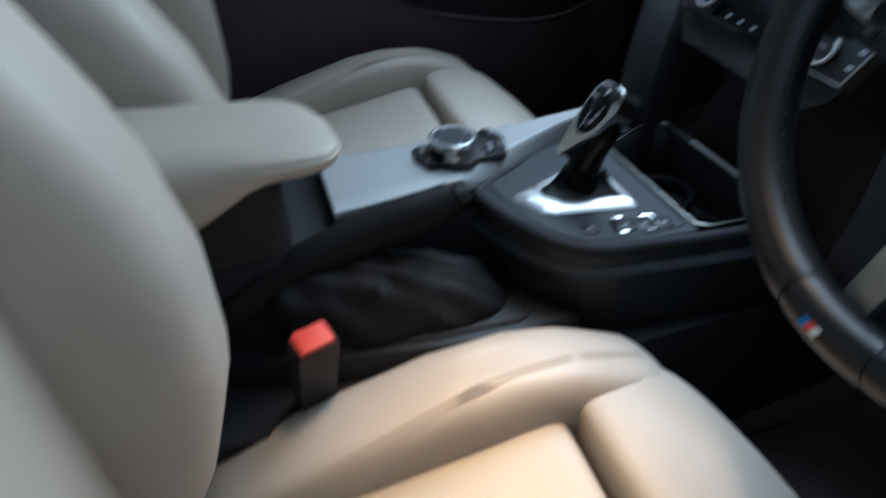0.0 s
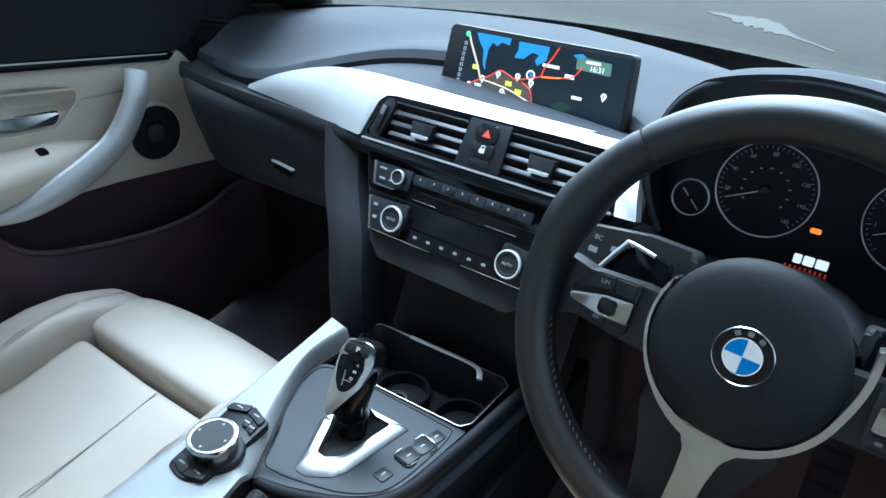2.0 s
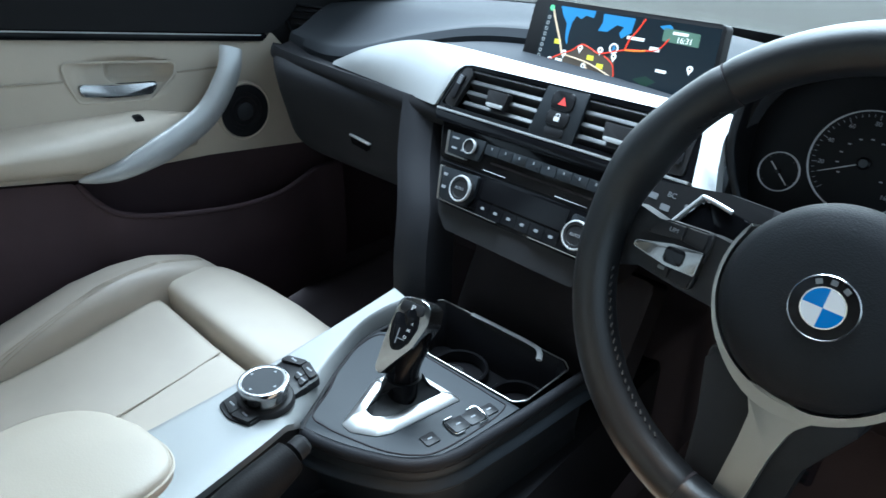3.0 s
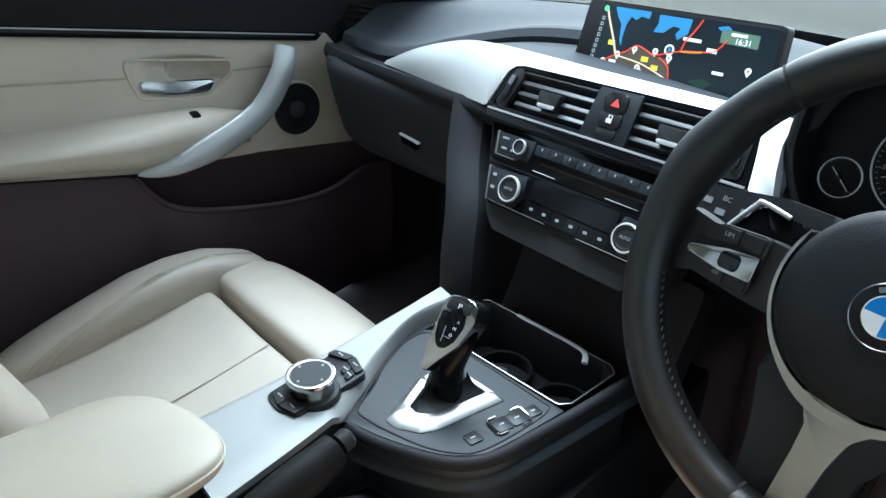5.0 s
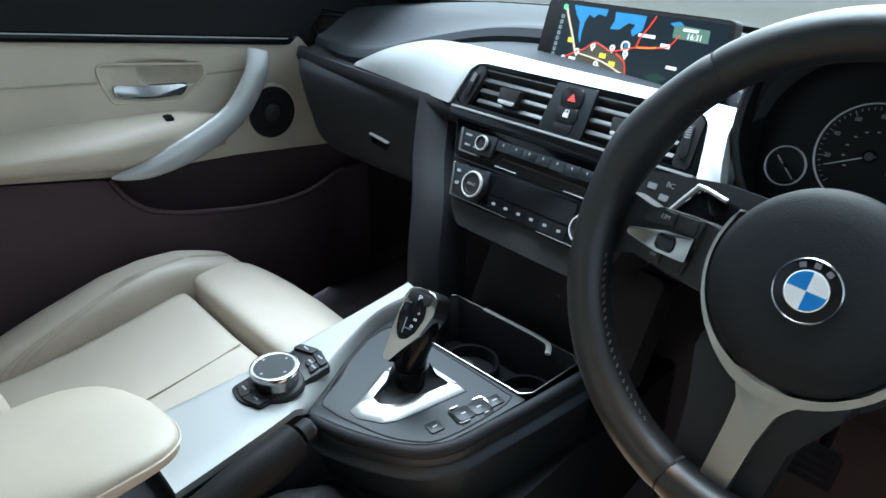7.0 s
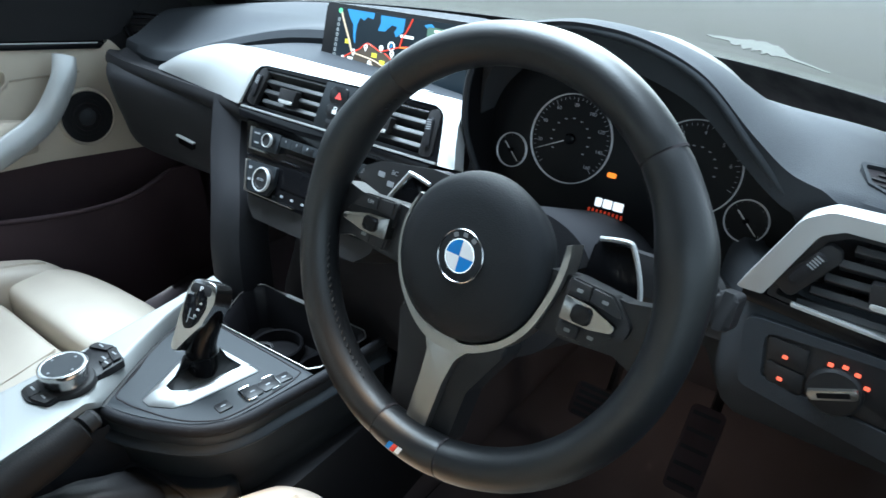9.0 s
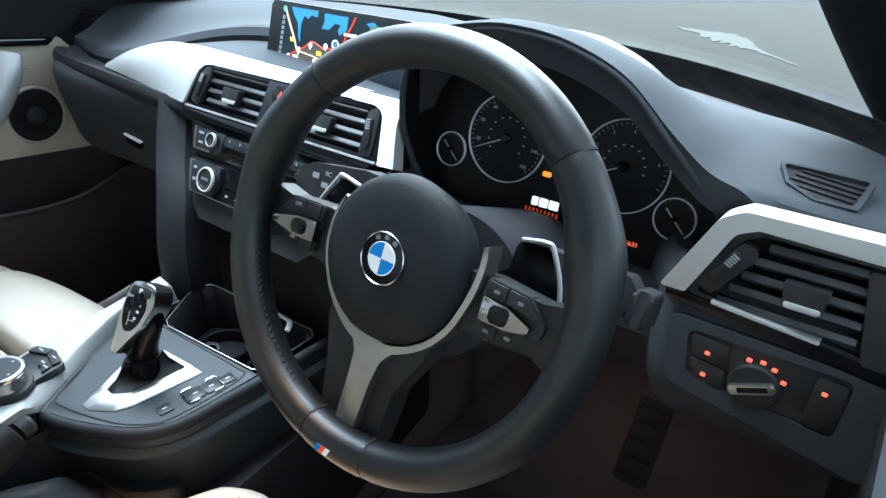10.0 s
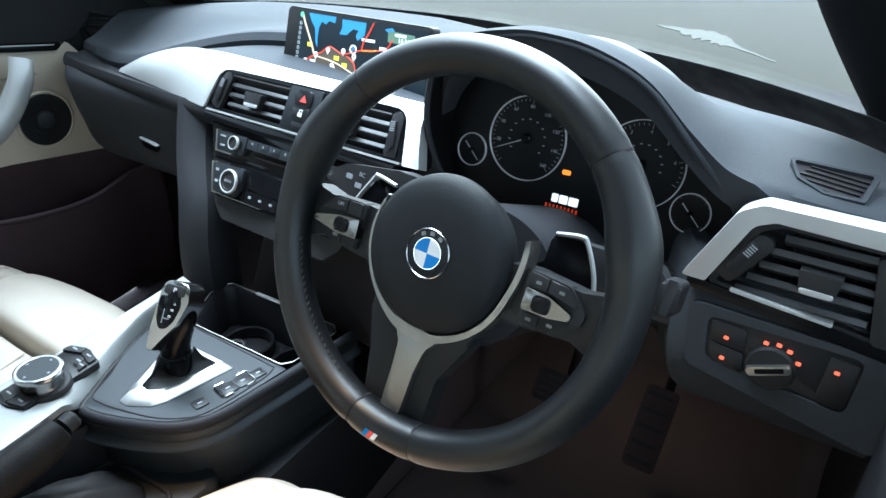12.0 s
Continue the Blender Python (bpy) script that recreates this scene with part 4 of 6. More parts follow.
D_FACE = mat("dial_black", (0.006, 0.006, 0.007), 0.4, vary=0.2, spec=0.15)
# the rings' faint emission stands in for light caught by the chrome
D_RING_GLOW = mat("dial_ring", (0.62, 0.62, 0.63), 0.45, metal=0.6, emit=0.07)
D_PRINT = mat("dial_print", (0.30, 0.30, 0.32), 0.6, emit=0.045)
dials()


# ---- driver's side of the dashboard ----
def driver_side():
    rim_out = fillet([(-0.0775, 0.0135), (-0.044, 0.0805), (-0.027, 0.0905), (0.11, 0.0915), (0.11, 0.0760), (-0.015, 0.0785), (-0.030, 0.0715), (-0.0570, 0.0135)], [0.002, 0.022, 0.016, 0.001, 0.001, 0.010, 0.014, 0.002])
    part("silver_trim", slab(bmesh.new(), rim_out, -0.02, 0.005, SIDE, 0.003, 4), ALU, dash, "satin silver trim over the driver's vent")
    v = thing("driver_air_vent", (0.63, 0.17, 0.58), "black slatted air vent with silver slider", "air vent")
    hole = fillet([(-0.0565, 0.0125), (-0.0290, 0.0700), (-0.0140, 0.0780), (0.105, 0.0755), (0.105, -0.004), (0.05, 0.002)], 0.004)
    part("housing_back", slab(bmesh.new(), hole, -0.06, -0.028, SIDE), DARK, v)
    inner = [Vector((0.035 + (p.x - 0.035) * 0.93, 0.04 + (p.y - 0.04) * 0.9)) for p in hole]
    part("bezel", frame_ring(bmesh.new(), hole, inner, -0.05, 0.001, SIDE), PLASTIC, v)
    for k in range(5):
        vv = 0.0110 + 0.0132 * k
        u0 = -0.0335 + 0.0068 * k
        mm = SIDE @ Matrix.Translation(((u0 + 0.066) / 2, vv, -0.006)) @ Matrix.Rotation(radians(-28), 4, "X")
        part("slat", slab(bmesh.new(), box2(-(0.066 - u0) / 2, -0.0030, (0.066 - u0) / 2, 0.0030, 0.0008, 2), -0.012, 0.007, mm, 0.0022, 3), SLAT, v)
    for du in (0.0, 0.025, 0.05):
        part("vane", slab(bmesh.new(), box2(du - 0.0008, 0.008, du + 0.0008, 0.064), -0.035, -0.016, SIDE), DARK, v)
    vent_tab(SIDE, 0.0260, 0.0385, v)
    thumbwheel(SIDE, -0.0320, 0.0435, v, -30)
    part("end_block", slab(bmesh.new(), fillet([(0.0715, 0.0), (0.105, 0.0), (0.105, 0.072), (0.0585, 0.0705)], 0.003), -0.03, 0.004, SIDE, 0.002), PLASTIC, v)
    part("lower_strip", slab(bmesh.new(), fillet([(-0.036, 0.0105), (0.044, 0.0050), (0.044, 0.0072), (-0.036, 0.0135)], 0.001), -0.01, 0.005, SIDE, 0.001), ALU, v, "thin silver strip")
    part("gloss_ledge", slab(bmesh.new(), fillet([(-0.072, 0.004), (0.11, -0.014), (0.11, -0.004), (0.044, 0.004), (-0.04, 0.010), (-0.072, 0.015)], 0.002), -0.04, 0.003, SIDE, 0.002), GLOSS, v)
    # headlamp switches
    h = thing("headlamp_switch_panel", (0.62, 0.17, 0.51), "black headlamp switch panel with red backlit symbols", "switch panel")
    outer = fillet([(-0.066, -0.008), (0.104, -0.009), (0.104, -0.098), (-0.058, -0.071)], 0.012)
    innr = fillet([(-0.0475, -0.0175), (0.0745, -0.0150), (0.0720, -0.0680), (-0.0425, -0.0590)], 0.009)
    part("surround", frame_ring(bmesh.new(), outer, innr, -0.02, 0.003, SIDE), SOFT, h)
    part("plate", slab(bmesh.new(), fillet([(-0.046, -0.016), (0.074, -0.013), (0.072, -0.066), (-0.040, -0.058)], 0.006), -0.01, 0.001, SIDE, 0.001), PLASTIC, h)
    for a in (((-0.044, -0.020), (-0.014, -0.022), (-0.012, -0.042), (-0.041, -0.039)), ((-0.041, -0.041), (-0.012, -0.044), (-0.010, -0.064), (-0.038, -0.058)), ((0.050, -0.020), (0.072, -0.022), (0.070, -0.064), (0.048, -0.064))):
        part("button", slab(bmesh.new(), fillet([Vector(p) for p in reversed(a)], 0.003), 0.0, 0.003, SIDE, 0.001), PLASTIC, h)
    kn = part("rotary_switch", lathe(bmesh.new(), [(0.020, 0.0), (0.020, 0.005), (0.018, 0.007)], at_uv(SIDE, 0.0105, -0.0475), 40), PLASTIC, h)
    part("grip", slab(bmesh.new(), box2(-0.0175, -0.0040, 0.0175, 0.0040, 0.002), 0.004, 0.0115, at_uv(SIDE, 0.0100, -0.0470, 0, 24), 0.0015), SATIN, kn, "silver grip bar")
    part("grip_inlay", slab(bmesh.new(), box2(-0.0105, -0.0022, 0.0125, 0.0022, 0.001), 0.010, 0.0120, at_uv(SIDE, 0.0100, -0.0470, 0, 24)), GLOSS, kn, "dark inlay in the grip")
    for u, v2 in ((-0.0287, -0.0335), (-0.0282, -0.0538), (0.0024, -0.0264), (0.0123, -0.0246), (0.0213, -0.0275), (0.0296, -0.0356), (0.0578, -0.0324)):
        part("symbol", slab(bmesh.new(), fillet([(u - 0.0023, v2 - 0.0013), (u + 0.0019, v2 - 0.0016), (u + 0.0023, v2 + 0.0013), (u - 0.0019, v2 + 0.0016)], 0.001), 0.0025, 0.0040, SIDE), REDGLOW, h, "red backlit symbol")
    # side window vent in the top pad
    s = thing("demister_vent", (0.60, 0.29, 0.65), "black slotted demister vent in the dash top", "air vent")
    m = plane_frame((0.606, 0.251, pad_z(0.606, 0.251) + 0.003), 6, 80) @ Matrix.Scale(0.86, 4, (1, 0, 0))
    shape = fillet([(-0.038, 0.018), (0.036, 0.020), (0.036, -0.020), (0.004, -0.021), (-0.022, -0.008)], 0.003)
    part("bezel", frame_ring(bmesh.new(), [Vector((p.x * 1.14, p.y * 1.2)) for p in shape], shape, -0.006, 0.0025, m), SOFT, s)
    part("well", slab(bmesh.new(), shape, -0.004, -0.001, m), DARK, s)
    for k in range(5):
        part("slat", slab(bmesh.new(), box2(-0.026 + 0.002 * abs(k - 2), -0.0165 + 0.0075 * k, 0.034, -0.0150 + 0.0075 * k), -0.002, 0.0008, at_uv(m, 0, 0, 0, -6)), PLASTIC, s)


driver_side()


# ---- steering wheel ----
def steering():
    w = thing("steering_wheel", (0.37, 0.06, 0.56), "black leather three-spoke steering wheel with silver lower spoke", "steering wheel")
    M = WHEEL
    R = 0.1547
    OFF = Vector((0.0015, 0.001, 0.010))
    HUB_OFF = Vector((0.0, 0.0005, 0))

    def rim_point(a, rr=R):
        return M @ (OFF + Vector((rr * math.cos(a), rr * math.sin(a), 0)))

    seams = [radians(d) for d in (44, 134, 258, 281)]
    ends = seams + [seams[0] + 2 * math.pi]
    for i in range(4):
        a0, a1 = ends[i] + 0.004, ends[i + 1] - 0.004
        n = max(8, int((a1 - a0) * 26))
        path = [rim_point(a0 + (a1 - a0) * k / n) for k in range(n + 1)]

        def rad(t, a0=a0, a1=a1):
            a = math.degrees(a0 + (a1 - a0) * t) % 360
            thumb = math.exp(-((a - 20) / 11) ** 2) + math.exp(-((a - 161) / 11) ** 2)
            edge = 0.0006 * (min(t, 1 - t) < 0.004)
            return 0.0164 + 0.0034 * thumb - edge

        part("rim_section", tube(bmesh.new(), path, rad, 24, squash=(1.06, 0.96), up=M.to_3x3() @ Vector((0, 0, 1))), RIM_LEATHER, w)
    for a in seams:
        part("rim_seam", tube(bmesh.new(), [rim_point(a - 0.006), rim_point(a + 0.006)], 0.0160, 20), DARK, w)
    # stitching on the inner side
    for lo, hi in ((138, 248), (375.5, 402)):
        for k in range(int((hi - lo) / 2.4)):
            a = radians(lo + 2.4 * k)
            if 168 < math.degrees(a) % 360 < 192 or math.degrees(a) % 360 > 345 or math.degrees(a) % 360 < 15:
                continue
            p = M @ (OFF + Vector(((R - 0.0157) * math.cos(a), (R - 0.0157) * math.sin(a), 0.004)))
            q = M @ (OFF + Vector(((R - 0.0152) * math.cos(a + 0.02), (R - 0.0152) * math.sin(a + 0.02), 0.0065)))
            part("stitch", tube(bmesh.new(), [p, q], 0.0007, 5), STITCH, w)
    # hub
    part("airbag_cover", lathe(bmesh.new(), [(0.044, -0.040), (0.056, -0.022), (0.0640, 0.004), (0.0625, 0.012), (0.056, 0.0185), (0.043, 0.0225), (0.024, 0.024), (0.0, 0.0242)], M @ Matrix.Translation(HUB_OFF), 72), HUB, w, "round black airbag cover")
    BM = M @ Matrix.Translation((0.0015, 0.002, 0))
    e = part("badge", lathe(bmesh.new(), [(0.0198, 0.022), (0.0198, 0.0262), (0.0192, 0.0268), (0.0187, 0.0262)], BM, 48, hollow=True), SHELL, w, "round enamel badge with a chrome rim")
    part("badge_face", lathe(bmesh.new(), [(0.0187, 0.0245), (0.0187, 0.0258), (0.0, 0.0262)], BM, 48), GLOSS, e)
    part("badge_ring", lathe(bmesh.new(), [(0.0126, 0.0255), (0.0126, 0.0267), (0.0117, 0.0267)], BM, 40, hollow=True), CHROME, e)
    for k in range(4):
        pts = [Vector((0, 0))] + [Vector((0.0118 * math.cos(a), 0.0118 * math.sin(a))) for a in [math.pi / 2 * (k + t / 8) for t in range(9)]]
        part("badge_quarter", slab(bmesh.new(), pts, 0.0258, 0.0270, BM), (ENAMEL if k % 2 == 0 else BLUE), e, "white quarter" if k % 2 == 0 else "blue quarter")
    for a in (60, 90, 120):
        mm = at_uv(BM, 0.0158 * math.cos(radians(a)), 0.0158 * math.sin(radians(a)), 0.0258, a - 90)
        part("badge_bar", slab(bmesh.new(), box2(-0.0018, -0.0016, 0.0018, 0.0016, 0.0005), 0, 0.0008, mm), DIMP, e)
    # spokes
    for sx in (-1, 1):
        arm = [(sx * 0.055, 0.014), (sx * 0.080, 0.016), (sx * 0.120, 0.013), (sx * 0.148, 0.019), (sx * 0.148, -0.034), (sx * 0.122, -0.024), (sx * 0.088, -0.028), (sx * 0.055, -0.030)]
        part("spoke", slab(bmesh.new(), fillet(arm, 0.008), -0.018, 0.003, M, 0.005, 4), SWITCH, w)
        part("switch_pad", slab(bmesh.new(), fillet([(sx * 0.078, 0.017), (sx * 0.112, 0.015), (sx * 0.129, -0.001), (sx * 0.127, -0.010), (sx * 0.108, -0.024), (sx * 0.080, -0.026)], 0.005), -0.004, 0.0075, M, 0.0015), PLASTIC, w)
        for pts in (((0.081, 0.0155), (0.0965, 0.0148), (0.0965, 0.0045), (0.081, 0.0035)), ((0.0975, 0.0147), (0.111, 0.0138), (0.124, 0.0015), (0.0975, 0.0045)), ((0.0965, -0.0235), (0.082, -0.0245), (0.081, -0.0145), (0.0965, -0.0135)), ((0.107, -0.0225), (0.0975, -0.0235), (0.0975, -0.0130), (0.122, -0.0090))):
            part("switch", slab(bmesh.new(), fillet([(sx * u, v) for u, v in pts], 0.0015, 3), 0.004, 0.0092, M, 0.0008), PLASTIC, w)
        wing = [(-0.079, 0.0028), (-0.100, 0.0010), (-0.1262, -0.0058), (-0.1285, -0.0105), (-0.101, -0.0150), (-0.079, -0.0145)] if sx < 0 else [(0.082, 0.0045), (0.100, 0.0035), (0.1205, -0.0035), (0.1195, -0.0085), (0.104, -0.0120), (0.082, -0.0125)]
        bar = part("switch_bar", slab(bmesh.new(), fillet(wing, [0.001, 0.01, 0.002, 0.002, 0.01, 0.001]), 0.0, 0.0128, M, 0.0050, 4), WING, w, "polished silver switch wing")
        part("roller", slab(bmesh.new(), box2(sx * 0.0965 - 0.0068, -0.0125 if sx < 0 else -0.0105, sx * 0.0965 + 0.0068, -0.0010 if sx < 0 else 0.0015, 0.0025), 0.004, 0.0150, M, 0.0035, 3), GLOSS, bar)
        if sx > 0:
            for u, v in ((0.089, 0.0095), (0.108, 0.0085), (0.089, -0.019), (0.106, -0.0175)):
                part("symbol", slab(bmesh.new(), box2(sx * u - 0.0022, v - 0.0012, sx * u + 0.0022, v + 0.0012, 0.0006), 0.008, 0.0096, M), DIMP, w)
        else:
            writing("limit_mark", "LIM", 0.0045, at_uv(M, -0.105, 0.0095, 0.0094), GREYP, w)
            part("symbol", slab(bmesh.new(), box2(-0.106, -0.0190, -0.101, -0.0165, 0.0006), 0.008, 0.0096, M), DIMP, w)
    low = fillet([(-0.058, -0.050), (0.052, -0.050), (0.026, -0.100), (0.022, -0.152), (-0.036, -0.152), (-0.044, -0.10)], 0.01)
    part("lower_spoke", slab(bmesh.new(), low, -0.024, 0.0, M, 0.005), PLASTIC, w)
    pts_o, pts_i = [], []
    for k in range(41):
        a = radians(152 + (386 - 152) * k / 40)
        wdt = 0.0022 + 0.0026 * min(1, max(0, (math.degrees(a) - 200) / 60)) + 0.004 * math.exp(-((math.degrees(a) - 262) / 25) ** 2)
        r = 0.0655 + 0.010 * max(0.0, (math.degrees(a) - 345) / 37) ** 1.5
        pts_i.append(Vector((HUB_OFF.x + r * math.cos(a), HUB_OFF.y + r * math.sin(a))))
        pts_o.append(Vector((HUB_OFF.x + (r + wdt) * math.cos(a), HUB_OFF.y + (r + wdt) * math.sin(a))))
    part("silver_arc", slab(bmesh.new(), pts_o + pts_i[::-1], -0.010, 0.009, M, 0.0012), SATIN, w, "silver arc round the hub")
    blade = fillet([(-0.030, -0.0605), (0.024, -0.0645), (0.0125, -0.0780), (0.0080, -0.10), (0.0045, -0.1405), (-0.0145, -0.1445), (-0.0130, -0.10), (-0.0135, -0.0740)], [0.002, 0.002, 0.02, 0.03, 0.002, 0.002, 0.03, 0.02])
    part("silver_spoke", slab(bmesh.new(), blade, -0.006, 0.0085, M, 0.002), SATIN, w, "brushed silver lower spoke")
    for k, m2 in enumerate((BLUE, RED, ENAMEL)):
        u0 = -0.0125 + 0.0045 * k
        part("badge_stripe", slab(bmesh.new(), [Vector((u0, -0.1600)), Vector((u0 + 0.004, -0.1600)), Vector((u0 + 0.0065, -0.1540)), Vector((u0 + 0.0025, -0.1540))], 0.018, 0.0278, M), m2, w)
    # paddles behind the rim
    for sx in (-1, 1):
        blade = fillet([(sx * 0.072, -0.024), (sx * 0.137, -0.021), (sx * 0.132, 0.000), (sx * 0.112, 0.034), (sx * 0.076, 0.030)] if sx < 0 else [(0.066, -0.019), (0.116, -0.012), (0.1095, 0.016), (0.095, 0.042), (0.068, 0.040)], 0.006)
        pd = part("shift_paddle", slab(bmesh.new(), blade, -0.052, -0.044, M, 0.002), GLOSS, w, "gloss black shift paddle")
        edge = ((0.139, -0.019), (0.1335, 0.001), (0.1165, 0.0315), (0.1115, 0.0355), (0.090, 0.0320)) if sx < 0 else ((0.118, -0.012), (0.1110, 0.0165), (0.0980, 0.0405), (0.0910, 0.0445), (0.0710, 0.0405))
        line = smooth_line([M @ Vector((sx * u, v, -0.043)) for u, v in edge], 5)
        part("paddle_edge", tube(bmesh.new(), line, 0.0019, 8), PULL, pd, "satin silver paddle edge")
    # column
    col = thing("steering_column", (0.37, 0.15, 0.52), "black plastic steering column shroud with stalks", "steering column")
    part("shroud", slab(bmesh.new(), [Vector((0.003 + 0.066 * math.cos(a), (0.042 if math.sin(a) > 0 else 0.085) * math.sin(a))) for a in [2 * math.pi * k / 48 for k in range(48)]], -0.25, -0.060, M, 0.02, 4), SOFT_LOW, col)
    st = part("indicator_stalk", slab(bmesh.new(), fillet([(-0.062, 0.043), (-0.104, 0.0435), (-0.165, 0.034), (-0.189, 0.021), (-0.186, 0.006), (-0.150, 0.000), (-0.06, 0.004)], 0.008), -0.085, -0.062, M, 0.006, 3), PLASTIC, col, "black indicator stalk")
    writing("stalk_mark", "BC", 0.006, at_uv(M, -0.145, 0.0275, -0.0618), GREYP, st)
    for u, v in ((-0.147, 0.0165), (-0.128, 0.0225), (-0.160, 0.0225)):
        part("symbol", slab(bmesh.new(), box2(u - 0.004, v - 0.0025, u + 0.004, v + 0.0025, 0.001), -0.064, -0.0615, M), GREYP, st)
    ws = part("wiper_stalk", slab(bmesh.new(), fillet([(0.06, 0.036), (0.150, 0.040), (0.160, 0.030), (0.158, 0.010), (0.06, 0.008)], 0.006), -0.085, -0.064, M, 0.006, 3), PLASTIC, col, "black wiper stalk")
    part("stalk_tip", slab(bmesh.new(), box2(0.156, 0.006, 0.172, 0.034, 0.005), -0.088, -0.062, M, 0.005), PLASTIC, ws)


steering()


# ---- centre console ----
def console():
    c = thing("centre_console", (0.02, 0.0, 0.0), "graphite centre console with satin silver trim strip", "centre console")
    body = fillet([(-0.122, 0.150), (-0.112, 0.0), (-0.085, -0.27), (0.0, -0.27), (0.002, -0.114), (0.042, -0.101), (0.082, -0.081), (0.102, -0.060), (0.112, -0.032), (0.119, 0.06), (0.126, 0.16)], [0.005, 0.02, 0.004, 0.004, 0.01, 0.02, 0.03, 0.02, 0.03, 0.05, 0.004])
    hole = [(-0.083, 0.112), (-0.088, 0.136), (-0.079, 0.149), (0.103, 0.1575), (0.1155, 0.148), (0.116, 0.073), (0.108, 0.061), (-0.040, 0.0535), (-0.053, 0.060)]

    def wall(s, t):
        n = len(body)
        x = s * n
        i = int(x) % n
        p = body[i].lerp(body[(i + 1) % n], x - int(x))
        out = lerp_table(t, [(0, 0.0), (0.08, 0.004), (0.2, 0.006), (0.24, -0.006), (1.0, -0.012)])
        mid = Vector((0.0, -0.05))
        d = (p - mid).normalized()
        q = p + d * out
        return Vector((q.x, q.y, con(p.x, p.y) - 0.012 - t * 0.15))

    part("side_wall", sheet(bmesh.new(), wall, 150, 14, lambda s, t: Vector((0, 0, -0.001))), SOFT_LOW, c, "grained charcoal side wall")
    # rounded edge on the driver's side
    edge_line = smooth_line([(-0.012, -0.122, 0), (0.008, -0.1195, 0), (0.042, -0.107, 0), (0.084, -0.0835, 0), (0.1055, -0.061, 0), (0.116, -0.032, 0), (0.1195, 0.005, 0), (0.125, 0.0645, 0), (0.131, 0.165, 0)], 10)
    part("edge_lip", tube(bmesh.new(), [Vector((p.x, p.y, con(p.x, p.y) - 0.0045)) for p in edge_line], 0.0075, 12, squash=(1.0, 0.8)), SOFT_LOW, c)

    def apron(s, t):
        p = along(edge_line, s)
        ahead = along(edge_line, min(1, s + 0.02)) - along(edge_line, max(0, s - 0.02))
        out = Vector((-ahead.y, ahead.x, 0)).normalized() * -1
        d = 0.003 + lerp_table(t, [(0, 0.003), (0.04, 0.0035), (0.09, 0.003), (0.115, 0.0095), (0.14, 0.0110), (0.165, 0.0095), (0.19, 0.001), (0.24, -0.004), (0.6, -0.008), (1, -0.004)])
        return Vector((p.x, p.y, con(p.x, p.y) - 0.008 - 0.13 * t)) + out * d

    part("apron", sheet(bmesh.new(), apron, 70, 50, lambda s, t: Vector((-0.004, 0.006, 0))), PANEL, c, "grained charcoal apron")
    # gear panel
    corner = [(-0.040, 0.0525), (-0.074, 0.050), (-0.090, 0.036), (-0.088, 0.010), (-0.066, -0.034), (-0.038, -0.072), (-0.026, -0.105), (-0.020, -0.119), (0.008, -0.115), (0.042, -0.102), (0.080, -0.081), (0.102, -0.058), (0.112, -0.030), (0.119, 0.060)]
    gp = [Vector((p.x, p.y)) for p in smooth_line([(x, y, 0) for x, y in corner], 8)]
    part("gear_panel", slab(bmesh.new(), gp, -0.03, 0.002, FLAT, 0.002, lift=con), PANEL, c, "matt graphite gear panel")
    groove = [Vector((p.x, p.y, con(p.x, p.y) + 0.0022)) for p in smooth_line([(-0.0418, 0.049, 0), (-0.074, 0.044, 0), (-0.083, 0.025, 0), (-0.070, -0.024, 0), (-0.040, -0.067, 0), (-0.020, -0.103, 0), (0.0, -0.105, 0), (0.023, -0.100, 0), (0.0655, -0.0855, 0), (0.092, -0.067, 0), (0.104, -0.048, 0), (0.1095, -0.006, 0), (0.108, 0.046, 0), (0.085, 0.052, 0), (-0.0418, 0.049, 0)], 6)]
    part("panel_groove", tube(bmesh.new(), groove, 0.0009, 6), DARK, c)
    # silver strip
    left = smooth_line([(-0.120, 0.102, 0), (-0.1145, 0.04, 0), (-0.108, -0.06, 0), (-0.097, -0.173, 0), (-0.087, -0.275, 0)], 8)
    right = smooth_line([(-0.084, 0.098, 0), (-0.089, 0.030, 0), (-0.066, -0.032, 0), (-0.024, -0.108, 0), (-0.004, -0.165, 0), (0.020, -0.275, 0)], 8)

    def strip(s, t):
        p = along(left, s).lerp(along(right, s), t)
        up = curve_table(s, [(0, 0.029), (0.3, 0.023), (0.6, 0.019), (1, 0.026)])
        edge = (up - 0.001) * max(0.0, (t - 0.78) / 0.22) ** 2.2 * min(1.0, max(0.15, (0.74 - s) / 0.12)) + 0.004 * max(0.0, (0.06 - t) / 0.06)
        tip = 0.024 * max(0.0, (0.035 - s) / 0.035) ** 2.5
        return Vector((p.x, p.y, con(p.x, p.y) + up - edge - tip))

    part("silver_strip", sheet(bmesh.new(), strip, 60, 24, (0, 0, -0.008)), STRIP, c, "satin silver trim strip")
    part("strip_bed", sheet(bmesh.new(), lambda s, t: strip(s, 0.02 + 0.955 * t) - Vector((0, 0, 0.0082)), 48, 12, lambda s, t: Vector((0, 0, -0.03 - 0.05 * s))), PLASTIC, c, "black bed under the trim strip")
    # black moulding between strip and panel
    band = smooth_line([(-0.083, 0.098, 0), (-0.088, 0.030, 0), (-0.065, -0.031, 0), (-0.023, -0.106, 0), (-0.010, -0.124, 0)], 8)
    part("moulding", tube(bmesh.new(), [Vector((p.x, p.y, con(p.x, p.y) + 0.0005)) for p in band], 0.0028, 8), PLASTIC, c)
